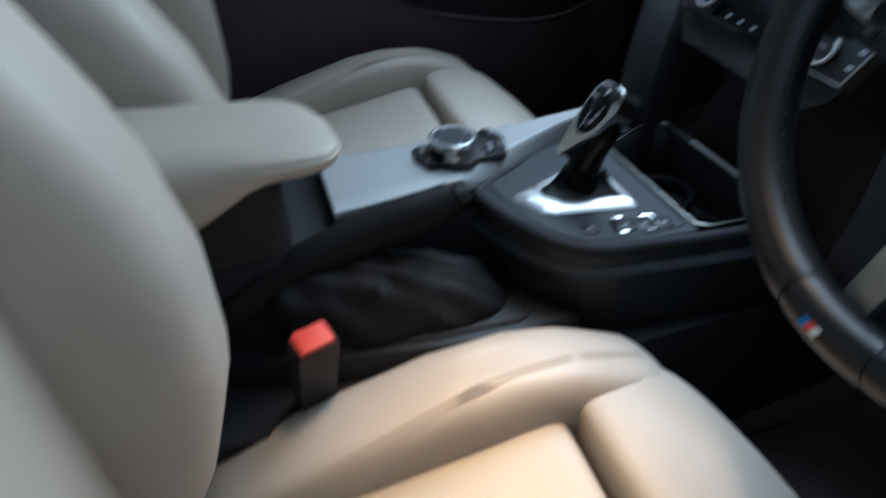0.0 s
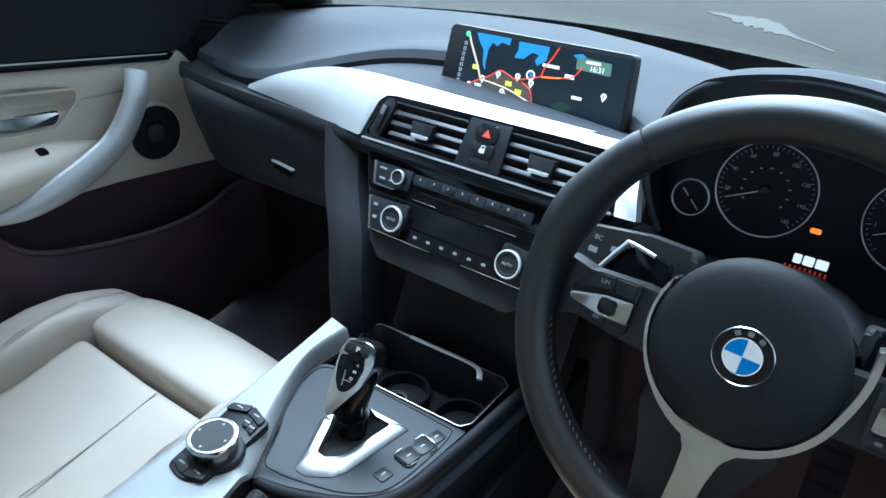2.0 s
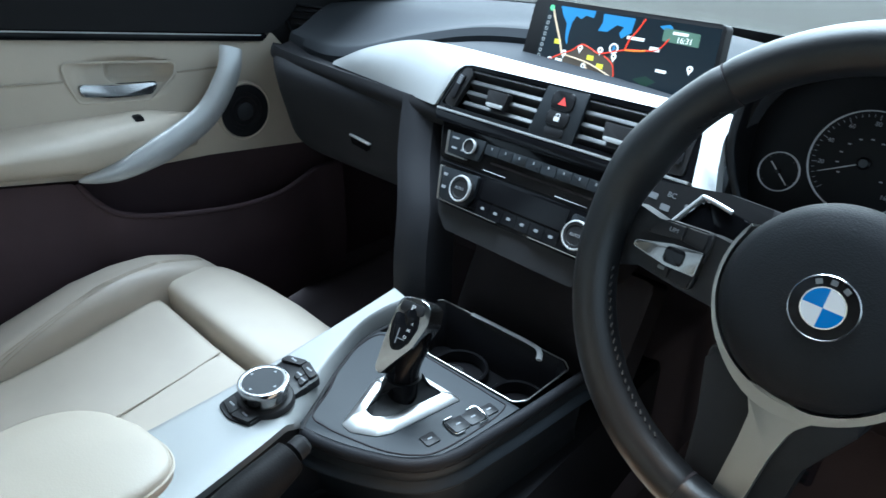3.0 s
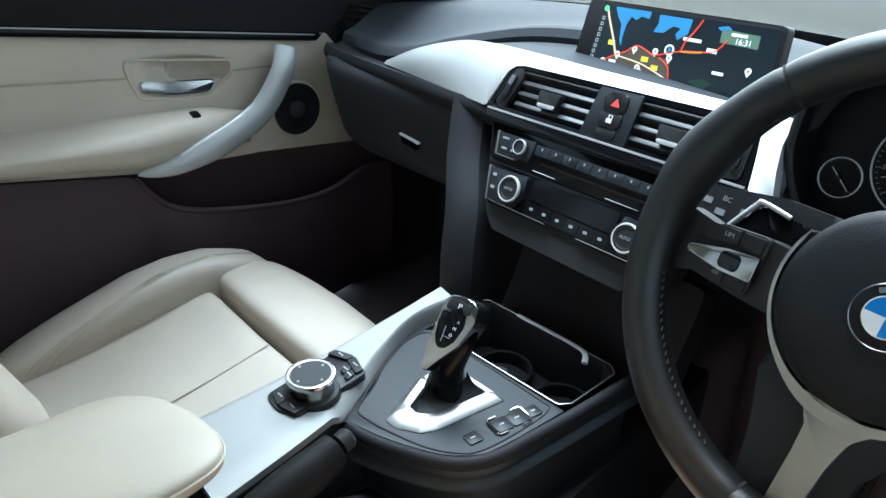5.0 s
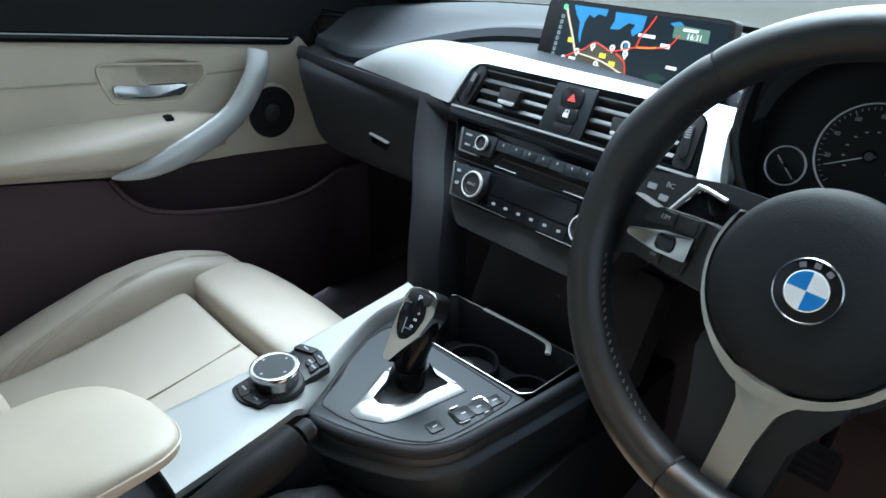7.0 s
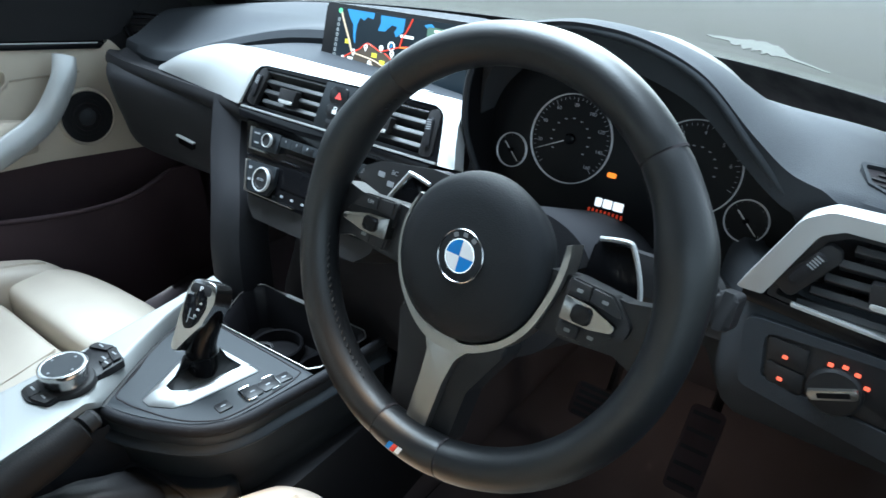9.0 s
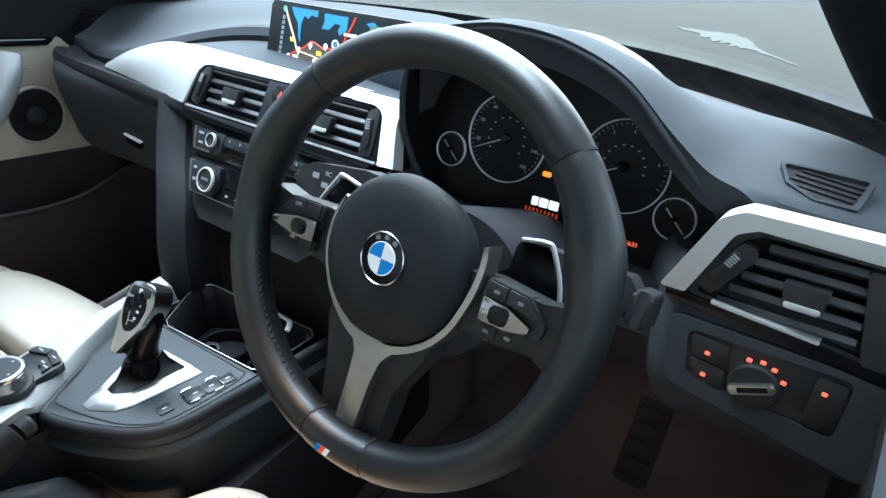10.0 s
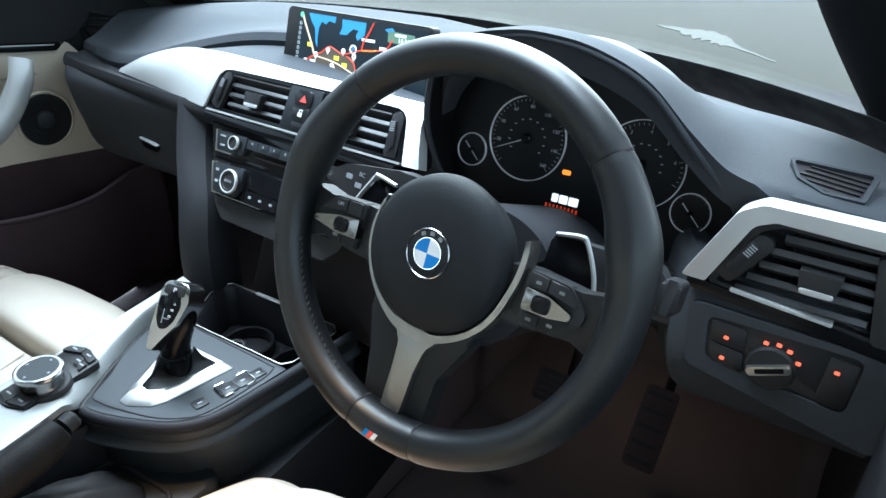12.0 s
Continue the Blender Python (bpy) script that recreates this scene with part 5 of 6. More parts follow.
    # tray with cup wells
    top = fillet(hole, 0.008)
    inn = [Vector((0.018 + (p.x - 0.018) * 0.95, 0.105 + (p.y - 0.105) * 0.93)) for p in top]
    flr = [Vector((0.018 + (p.x - 0.018) * 0.90, 0.105 + (p.y - 0.105) * 0.86)) for p in top]
    bm = bmesh.new()
    rows = [[bm.verts.new((p.x, p.y, con(p.x, p.y) + z)) for p in ring] for ring, z in ((top, 0.003), (inn, -0.004), (flr, -0.06))]
    for a in range(2):
        for i in range(len(top)):
            bm.faces.new((rows[a][i], rows[a][(i + 1) % len(top)], rows[a + 1][(i + 1) % len(top)], rows[a + 1][i]))
    bm.faces.new(rows[2])
    tray = part("cup_tray", bm, TRAY, c, "deep black cup tray")
    for cx, cy in ((-0.012, 0.108), (0.076, 0.112)):
        part("cup_well", lathe(bmesh.new(), [(0.036, -0.058), (0.036, -0.044), (0.034, -0.042), (0.032, -0.044), (0.031, -0.058)], Matrix.Translation((cx, cy, con(cx, cy))), 36, hollow=True), TRAY, tray)
    rim = [Vector((p.x, p.y, con(p.x, p.y) + 0.004)) for p in fillet([(0.018 + (x - 0.018) * 1.02, 0.105 + (y - 0.105) * 1.03) for x, y in hole], 0.008)]
    part("tray_rim", tube(bmesh.new(), rim, 0.0009, 8, closed=True), SATIN, c, "thin satin chrome tray rim")
    cov = [Vector((p.x, p.y, con(p.x, p.y) + 0.006)) for p in smooth_line([(-0.031, 0.1505, 0), (0.02, 0.1535, 0), (0.062, 0.1545, 0), (0.076, 0.149, 0), (0.085, 0.136, 0)], 6)]
    part("cover_edge", tube(bmesh.new(), cov, 0.003, 8, squash=(0.6, 1.2)), ALU, c, "slim silver cover edge")
    sk = part("power_socket", lathe(bmesh.new(), [(0.013, -0.05), (0.013, -0.020), (0.012, -0.018), (0.0095, -0.018), (0.009, -0.04)], Matrix.Translation((0.012, 0.070, con(0.012, 0.07))), 28, hollow=True), PLASTIC, c)
    part("socket_ring", lathe(bmesh.new(), [(0.0132, -0.0185), (0.0132, -0.0165), (0.0115, -0.0165), (0.0112, -0.0185)], Matrix.Translation((0.012, 0.070, con(0.012, 0.07))), 28, hollow=True), CHROME, sk, "chrome socket ring")
    # buttons beside the lever
    def btn(x, y, w, h, turn):
        m = Matrix.Translation((x, y, con(x, y))) @ Matrix.Rotation(radians(turn), 4, "Z")
        b = part("button", slab(bmesh.new(), box2(-w / 2, -h / 2, w / 2, h / 2, 0.002), -0.004, 0.0036, m, 0.0010), SWITCH, c)
        part("symbol", slab(bmesh.new(), box2(-0.0028, -0.0009, 0.0028, 0.0009, 0.0004), 0.003, 0.0040, m), GREYP, b)

    btn(0.0870, -0.0415, 0.016, 0.015, 82)
    btn(0.0918, -0.0060, 0.0185, 0.019, 81)
    btn(0.0950, 0.0130, 0.0185, 0.019, 81)
    btn(0.0985, 0.0330, 0.016, 0.015, 81)
    m = Matrix.Translation((0.0935, 0.0030, con(0.0935, 0.0030))) @ Matrix.Rotation(radians(80), 4, "Z")
    for e in (-1, 1):
        line = [m @ Vector((e * u, v, 0.0042)) for u, v in ((0.009, -0.0118), (0.0185, -0.0118), (0.0215, -0.009), (0.0215, 0.009), (0.0185, 0.0118), (0.009, 0.0118))]
        part("button_frame", tube(bmesh.new(), line, 0.0011, 8), CHROME, c, "half of a chrome button frame")
    # rear box under the armrest and lower recess by the seat
    part("rear_box", slab(bmesh.new(), box2(-0.090, -0.75, 0.055, -0.262, 0.012), 0.12, 0.365, FLAT, 0.006), SOFT_LOW, c)
    part("side_tray", slab(bmesh.new(), fillet([(-0.02, -0.06), (0.124, -0.05), (0.118, -0.20), (0.100, -0.32), (0.06, -0.44), (-0.02, -0.44)], 0.025), 0.19, 0.278, FLAT, 0.008, 3), PANEL, c, "grey lower side tray")
    part("lower_side", slab(bmesh.new(), fillet([(-0.100, 0.20), (0.130, 0.40), (0.148, -0.10), (0.146, -0.40), (0.12, -0.7), (-0.100, -0.7)], 0.02), 0.0, 0.245, FLAT, 0.01), SOFT_LOW, c)


console()


def shifter():
    g = thing("gear_selector", (0.03, -0.03, 0.37), "chrome and black gear lever in park", "gear lever")
    outer = fillet([(0.0115, -0.0915), (0.026, -0.092), (0.049, -0.077), (0.056, -0.062), (0.0685, 0.0235), (0.002, 0.020), (-0.018, 0.008), (-0.018, -0.026), (-0.004, -0.0565)], [0.005, 0.008, 0.012, 0.02, 0.003, 0.012, 0.012, 0.02, 0.05], 6)
    inner = fillet([(0.0165, -0.0645), (0.0285, -0.0655), (0.0385, -0.0560), (0.042, -0.049), (0.0515, 0.0125), (0.006, 0.0115), (-0.004, 0.004), (-0.002, -0.024), (0.0070, -0.0437)], [0.004, 0.006, 0.008, 0.02, 0.004, 0.008, 0.006, 0.02, 0.03], 6)
    bm = bmesh.new()
    n = len(outer)
    mid = [o.lerp(i, 0.45) for o, i in zip(outer, inner)]
    rows = [[bm.verts.new((p.x, p.y, con(p.x, p.y) + z)) for p in ring] for ring, z in ((outer, -0.003), (outer, 0.0030), (mid, 0.0085), (inner, 0.0085), (inner, -0.003))]
    for a in range(4):
        for i in range(n):
            bm.faces.new((rows[a][i], rows[a][(i + 1) % n], rows[a + 1][(i + 1) % n], rows[a + 1][i]))
    part("bezel", bm, ALU_BRIGHT, g, "satin silver pointed bezel")
    part("boot_plate", slab(bmesh.new(), inner, -0.002, 0.004, FLAT, lift=con), GLOSS, g)
    # gaiter
    bm = bmesh.new()
    small = circle((0.0265, -0.020), 0.0188, n)
    a0 = min(range(n), key=lambda k: (inner[0] - small[k]).length)
    small = small[a0:] + small[:a0]
    if (small[1] - inner[1]).length > (small[-1] - inner[1]).length:
        small = [small[0]] + small[:0:-1]
    rows = []
    for t in (0, 0.25, 0.5, 0.75, 1.0):
        z = 0.006 + 0.030 * t + 0.002 * math.sin(t * 12)
        rows.append([bm.verts.new((q.x, q.y, con(q.x, q.y) + z)) for q in (inner[k].lerp(small[k], t ** 0.7 * 0.95 + 0.05) for k in range(n))])
    for a in range(4):
        for i in range(n):
            bm.faces.new((rows[a][i], rows[a][(i + 1) % n], rows[a + 1][(i + 1) % n], rows[a + 1][i]))
    bm.faces.new(rows[-1])
    part("gaiter", bm, RIM_LEATHER, g, "black gaiter")
    # lever: black body, chrome frame, gloss face
    line = smooth_line([(0.0235, -0.022, 0.360), (0.0250, -0.018, 0.400), (0.030, -0.008, 0.430), (0.028, 0.000, 0.450), (0.028, 0.005, 0.464)], 8)
    sect = lambda t: lerp_table(t, [(0, 0.0185), (0.2, 0.0180), (0.5, 0.0182), (0.8, 0.0178), (0.93, 0.0140), (1.0, 0.008)])
    part("lever_body", tube(bmesh.new(), line, sect, 28, squash=(0.92, 1.0), up=(0, 1, 0.2)), GLOSS, g, "black lever body")
    # faces turned to the driver: the frame lies over the lever's upper back
    fm = plane_frame((0.030, -0.0165, 0.442), -10, 34) @ Matrix.Scale(1.18, 4, (1, 0, 0))
    shape_o = fillet([(-0.0150, 0.035), (0.0160, 0.035), (0.0185, 0.014), (0.0110, -0.012), (-0.0015, -0.032), (-0.0120, -0.050), (-0.0172, -0.044), (-0.0176, -0.012), (-0.0165, 0.012)], [0.014, 0.014, 0.02, 0.03, 0.03, 0.003, 0.006, 0.02, 0.02], 7)
    shape_i = fillet([(-0.0142, 0.0165), (0.0092, 0.0165), (0.0102, 0.006), (0.0060, -0.010), (0.000, -0.019), (-0.0080, -0.022), (-0.0132, -0.010), (-0.0148, 0.004)], [0.003, 0.003, 0.01, 0.01, 0.006, 0.006, 0.01, 0.01], 5)
    part("chrome_shell", slab(bmesh.new(), shape_o, -0.022, 0.0045, fm, 0.0042, 5), SHELL, g, "satin chrome grip shell")
    f = part("shift_face", slab(bmesh.new(), shape_i, 0.0, 0.0056, fm, 0.001), GLOSS, g, "gloss black shift pattern face")
    for k, ch in enumerate("RND"):
        writing("shift_letter", ch, 0.0042, at_uv(fm, 0.0045 - 0.0015 * k, 0.010 - 0.0075 * k, 0.0058), WHITE, f)
    part("pattern_line", slab(bmesh.new(), box2(-0.0062, -0.014, -0.0054, 0.002), 0.005, 0.0060, fm), GREYP, f)
    part("pattern_line", slab(bmesh.new(), box2(-0.006, -0.0085, 0.002, -0.0077), 0.005, 0.0060, fm), GREYP, f)
    p = part("park_button", slab(bmesh.new(), fillet([(-0.0130, 0.0190), (0.0118, 0.0190), (0.0105, 0.0300), (-0.0105, 0.0300)], 0.003), 0.0, 0.0058, fm, 0.0008), PLASTIC, g)
    writing("park_letter", "P", 0.0075, at_uv(fm, 0.001, 0.025, 0.0064), WHITE, p)


shifter()


def controller():
    k = thing("rotary_controller", (-0.06, -0.12, 0.38), "black rotary controller with chrome ring and buttons", "controller")
    cx, cy = -0.051, -0.136
    base = fillet([(-0.0745, -0.1745), (-0.050, -0.1790), (-0.0275, -0.1675), (-0.0400, -0.0770), (-0.0645, -0.0725), (-0.0915, -0.0815)], [0.005, 0.03, 0.005, 0.005, 0.03, 0.005])
    up = lambda x, y: con(x, y) + 0.0215
    part("button_base", slab(bmesh.new(), base, -0.006, 0.003, FLAT, 0.0015, lift=up), SWITCH, k)
    for pts in ([(-0.076, -0.0915), (-0.054, -0.082), (-0.0535, -0.092), (-0.076, -0.102)], [(-0.0525, -0.0815), (-0.029, -0.0885), (-0.028, -0.098), (-0.052, -0.092)], [(-0.046, -0.095), (-0.0375, -0.0975), (-0.036, -0.108), (-0.044, -0.107)], [(-0.0365, -0.0977), (-0.028, -0.100), (-0.025, -0.112), (-0.035, -0.108)], [(-0.069, -0.175), (-0.045, -0.1805), (-0.046, -0.167), (-0.070, -0.163)], [(-0.0435, -0.1805), (-0.0195, -0.174), (-0.021, -0.161), (-0.0445, -0.167)]):
        pts = [(x - 0.0145, y + 0.0100) if y > -0.13 else (-0.0735 + (x + 0.071) * 0.86, y + 0.005) for x, y in pts]
        pts = pts[::-1] if (pts[1][0] - pts[0][0]) * (pts[2][1] - pts[1][1]) - (pts[1][1] - pts[0][1]) * (pts[2][0] - pts[1][0]) > 0 else pts
        b = part("menu_button", slab(bmesh.new(), fillet(pts[::-1], 0.0015), 0.0, 0.0062, FLAT, 0.0012, lift=up), PLASTIC, k)
        mx, my = sum(p[0] for p in pts) / 4, sum(p[1] for p in pts) / 4
        part("symbol", slab(bmesh.new(), box2(mx - 0.004, my - 0.0009, mx + 0.004, my + 0.0009), 0.0058, 0.0068, FLAT, lift=up), GREYP, b)
    m = Matrix.Translation((cx, cy, con(cx, cy) + 0.0195))
    part("collar", lathe(bmesh.new(), [(0.029, 0.0), (0.029, 0.003), (0.027, 0.006), (0.0235, 0.007)], m, 48), PLASTIC, k, "dark collar")
    part("skirt", lathe(bmesh.new(), [(0.0235, 0.003), (0.0225, 0.010), (0.0240, 0.018), (0.0252, 0.022)], m, 60), SHELL, k, "ribbed chrome skirt")
    part("chrome_ring", lathe(bmesh.new(), [(0.0250, 0.021), (0.0255, 0.024), (0.0248, 0.0268), (0.0225, 0.0276), (0.0200, 0.0268)], m, 60, hollow=True), SHELL, k, "chrome ring")
    part("touch_disc", lathe(bmesh.new(), [(0.0205, 0.020), (0.0205, 0.0270), (0.0, 0.0266)], m, 60), PANEL, k, "matt black touch disc")
    for a in range(4):
        mm = m @ Matrix.Rotation(radians(90 * a + 10), 4, "Z") @ Matrix.Translation((0.0165, 0, 0.0268))
        part("arrow", slab(bmesh.new(), [Vector((0.0018, 0)), Vector((-0.001, 0.0018)), Vector((-0.001, -0.0018))], 0, 0.0004, mm), GREYP, k)


controller()


def handbrake():
    h = thing("handbrake", (0.05, -0.25, 0.30), "black leather handbrake lever lying beside the trim strip", "handbrake")
    line = smooth_line([(0.034, -0.164, 0.383), (0.037, -0.19, 0.377), (0.041, -0.24, 0.370), (0.048, -0.32, 0.348), (0.054, -0.40, 0.305)], 8)
    rad = lambda t: lerp_table(t, [(0, 0.013), (0.03, 0.0175), (0.3, 0.0205), (0.6, 0.020), (1, 0.017)])
    part("grip", tube(bmesh.new(), line, rad, 20, squash=(1.1, 0.85), up=(0, 0.2, 1)), LEVER_LEATHER, h, "stitched black leather grip")
    part("release_button", tube(bmesh.new(), [(0.0335, -0.160, 0.384), (0.0325, -0.150, 0.386), (0.0322, -0.1470, 0.3865)], lambda t: 0.0105 if t < 0.9 else 0.008, 16), PLASTIC, h, "black release button")

    def boot(q, p):
        wr = 0.0016 * math.sin(q.y * 150 + q.x * 60) + 0.0016 * math.sin(q.y * 95 - q.x * 150 + q.z * 80)
        slope = -0.030 * max(0.0, p.y) ** 1.3 * (p.z + 1) / 2
        return Vector((q.x * (1 - 0.42 * p.z) + wr * (1 - abs(p.y)), q.y - 0.03 * p.z, q.z + wr + slope))

    part("gaiter", pillow(bmesh.new(), (0.052, -0.235, 0.306), (0.090, 0.22, 0.086), 0.7, boot, 72, 32), LEVER_LEATHER, h, "creased black leather gaiter")
    ring = [Vector((p.x, p.y, 0.279)) for p in fillet([(0.002, -0.110), (0.110, -0.104), (0.106, -0.20), (0.092, -0.33), (0.002, -0.345)], 0.022)]
    part("gaiter_frame", tube(bmesh.new(), ring, 0.0032, 8, closed=True), SOFT_LOW, h, "rounded frame round the gaiter's foot")


handbrake()


def armrest():
    a = thing("armrest", (0.0, -0.44, 0.36), "cream leather padded centre armrest", "armrest")

    def wp(q, p):
        y = q.y - 0.448
        if p.y > 0:
            y -= 0.045 * (max(0.0, 0.5 - p.x) / 1.5) ** 2 * p.y ** 3
        top = curve_table(y, [(-0.64, 0.500), (-0.45, 0.489), (-0.34, 0.480), (-0.268, 0.472)])
        low = curve_table(y, [(-0.64, 0.385), (-0.42, 0.400), (-0.375, 0.426), (-0.335, 0.450), (-0.268, 0.450)])
        z = (top + low) / 2 + (top - low) / 2 * p.z + 0.004 * (1 - p.x ** 2) * max(0.0, p.z) - 0.014 * max(0.0, -p.x) ** 2.5 * max(0.0, p.z)
        return Vector((q.x * (1 + 0.03 * max(0.0, -p.y)) * (1 - 0.05 * abs(p.z) ** 4), y + 0.448, z - 0.45))

    part("lid", pillow(bmesh.new(), (0.004, -0.448, 0.45), (0.146, 0.362, 0.05), 0.36, wp, 88, 28), LEATHER, a, "soft cream leather lid")

    def pw(v, k):
        return math.copysign(abs(v) ** k, v)

    line = []
    for k in range(49):
        t = math.radians(-25 + 230 * k / 48)
        p = Vector((pw(math.cos(t), 0.36), pw(math.sin(t), 0.36), 0.18))
        q = wp(Vector((p.x * 0.0735, p.y * 0.1815, 0)), p)
        line.append(q + Vector((0.004, -0.448, 0.45)))
    part("piping", tube(bmesh.new(), line, 0.0013, 6), LEATHER_SIDE, a, "fine sewn piping")
    part("hinge_box", slab(bmesh.new(), box2(-0.055, -0.62, 0.052, -0.318, 0.02), 0.355, 0.440, FLAT, 0.004), PLASTIC, a)


armrest()


# ---- seats ----
def seat(x0, y0, z0, name_label, hinge=-0.425, tilt=24):
    s = thing("front_seat", (x0, y0 - 0.2, 0.0), name_label, "car seat", "front seats")
    o = Vector((x0, y0, z0))

    def at(x, y, z):
        return (o.x + x, o.y + y, o.z + z)

    def centre(q, p):
        dip = -0.012 * (1 - min(1, abs(p.x)) ** 2) * (p.z > 0)
        return Vector((q.x, q.y, q.z + dip + 0.055 * p.y * 0.5 + 0.008 * p.y ** 2))

    part("cushion", pillow(bmesh.new(), at(0, -0.222, 0.192), (0.385, 0.362, 0.11), 0.20, centre, 64, 24), LEATHER, s, "smooth cream cushion panel")

    def thigh(q, p):
        return Vector((q.x * (1 - 0.06 * max(0, p.y) ** 2), q.y - 0.018 * p.x ** 2 * (p.y > 0), q.z - 0.045 * max(0.0, p.y + 0.2) ** 2 + 0.016))

    part("thigh_support", pillow(bmesh.new(), at(-0.004, 0.049, 0.222), (0.392, 0.166, 0.115), 0.27, thigh, 64, 24), LEATHER, s, "cream thigh support")
    for sx in (-1, 1):
        def bol(q, p, sx=sx):
            h = lerp_table(p.y, [(-1, -0.045), (-0.5, -0.012), (0.1, 0.026), (0.5, 0.026), (0.8, 0.010), (1, -0.02)])
            inw = lerp_table(p.y, [(-1, 0.0), (0.3, 0.0), (1, -0.022)])
            return Vector((q.x * (1.0 - 0.25 * p.z) + sx * inw * 1.0 - sx * 0.016 * p.z, q.y, q.z + h))

        part("side_bolster", pillow(bmesh.new(), at(sx * 0.218, -0.145, 0.222), (0.122, 0.480, 0.135), 0.50, bol, 48, 24), LEATHER_SIDE, s, "raised cream side bolster")
        # three rows of stitching from the crest down to the cushion
        for off in (-0.07, 0.0, 0.07):
            row = []
            for k in range(25):
                v = 0.80 - 1.55 * k / 24
                px = min(0.94, max(-0.5, lerp_table(v, [(-0.75, 0.92), (-0.3, 0.74), (0.15, 0.50), (0.45, 0.26), (0.80, -0.02)]) + off))
                p = Vector((-sx * px, v, max(0.0, 1 - abs(px) ** 4 - abs(v) ** 4) ** 0.25))
                q = bol(Vector((p.x * 0.061, p.y * 0.240, p.z * 0.0675)), p)
                row.append(Vector(at(sx * 0.218, -0.145, 0.222)) + q)
            part("seam", tube(bmesh.new(), row, 0.0008, 5), SEAM, s)
    part("seam", tube(bmesh.new(), smooth_line([at(0.030, -0.38, 0.2290), at(0.033, -0.20, 0.2434), at(0.035, -0.10, 0.2584), at(0.036, -0.050, 0.2685)], 6), 0.0013, 6), SEAM, s)
    # backrest, leaning back
    lean = Matrix.Translation(o + Vector((0, hinge, 0.20))) @ Matrix.Rotation(radians(tilt), 4, "X")
    part("backrest", pillow(bmesh.new(), (0, -0.02, 0.31), (0.36, 0.11, 0.64), 0.32, lambda q, p: Vector((q.x, q.y + 0.02 * p.x ** 2, q.z)), 56, 28, lean), LEATHER, s, "smooth cream backrest panel")
    for sx in (-1, 1):
        def bb(q, p, sx=sx):
            f = lerp_table(p.z, [(-1, -0.05), (-0.6, 0.005), (-0.15, 0.042), (0.3, 0.025), (0.6, 0.0), (1, -0.03)])
            return Vector((q.x - sx * 0.02 * max(0, p.z) ** 2, q.y + f * (0.5 + 0.5 * max(0, p.y + 0.4)), q.z))

        b = part("back_bolster", pillow(bmesh.new(), (sx * 0.205, 0.02, 0.27), (0.125, 0.155, 0.60), 0.6, bb, 44, 30, lean), LEATHER_SIDE, s, "curved cream back bolster")
    part("rear_shell", pillow(bmesh.new(), (0, -0.085, 0.31), (0.43, 0.06, 0.66), 0.3, None, 40, 20, lean), PLASTIC, s)
    part("headrest", pillow(bmesh.new(), (0, -0.02, 0.72), (0.25, 0.10, 0.17), 0.45, None, 40, 20, lean), LEATHER, s, "cream headrest")
    for sx in (-1, 1):
        part("seat_rail", slab(bmesh.new(), box2(x0 + sx * 0.19 - 0.015, y0 - 0.45, x0 + sx * 0.19 + 0.015, y0 + 0.05), 0.0, 0.03), DARK, s)
    part("seat_base", slab(bmesh.new(), box2(x0 - 0.22, y0 - 0.44, x0 + 0.22, y0 + 0.06, 0.04), 0.03, z0 + 0.17, FLAT, 0.02), PLASTIC, s, "black plastic seat base")
    return s


seat(-0.355, -0.004, -0.016, "cream leather passenger sports seat beside the console", -0.402, 22)
seat(0.370, -0.075, -0.020, "cream leather driver's sports seat, warm lit", -0.430, 4)


def buckle():
    b = thing("seatbelt_buckle", (0.135, -0.36, 0.2), "black seatbelt buckle with red release button", "seatbelt buckle")
    m = plane_frame((0.132, -0.322, 0.312), 72, 14)
    part("casing", slab(bmesh.new(), fillet([(-0.017, -0.06), (0.017, -0.06), (0.019, 0.028), (-0.019, 0.028)], 0.004), -0.011, 0.011, m, 0.004), PLASTIC, b)
    part("release_button", slab(bmesh.new(), box2(-0.016, 0.010, 0.016, 0.033, 0.003), -0.009, 0.0125, m, 0.003), RED, b, "bright red release button")
    part("stalk", slab(bmesh.new(), box2(-0.012, -0.17, 0.012, -0.055, 0.002), -0.006, 0.006, m, 0.002), PLASTIC, b)


buckle()


# ---- doors ----
def door_plane(x):
    """(y, z) of a point on the door becomes the plane's (u, v), n points into the cabin."""
    return Matrix(((0, 0, 1, x), (1, 0, 0, 0), (0, 1, 0, 0), (0, 0, 0, 1)))


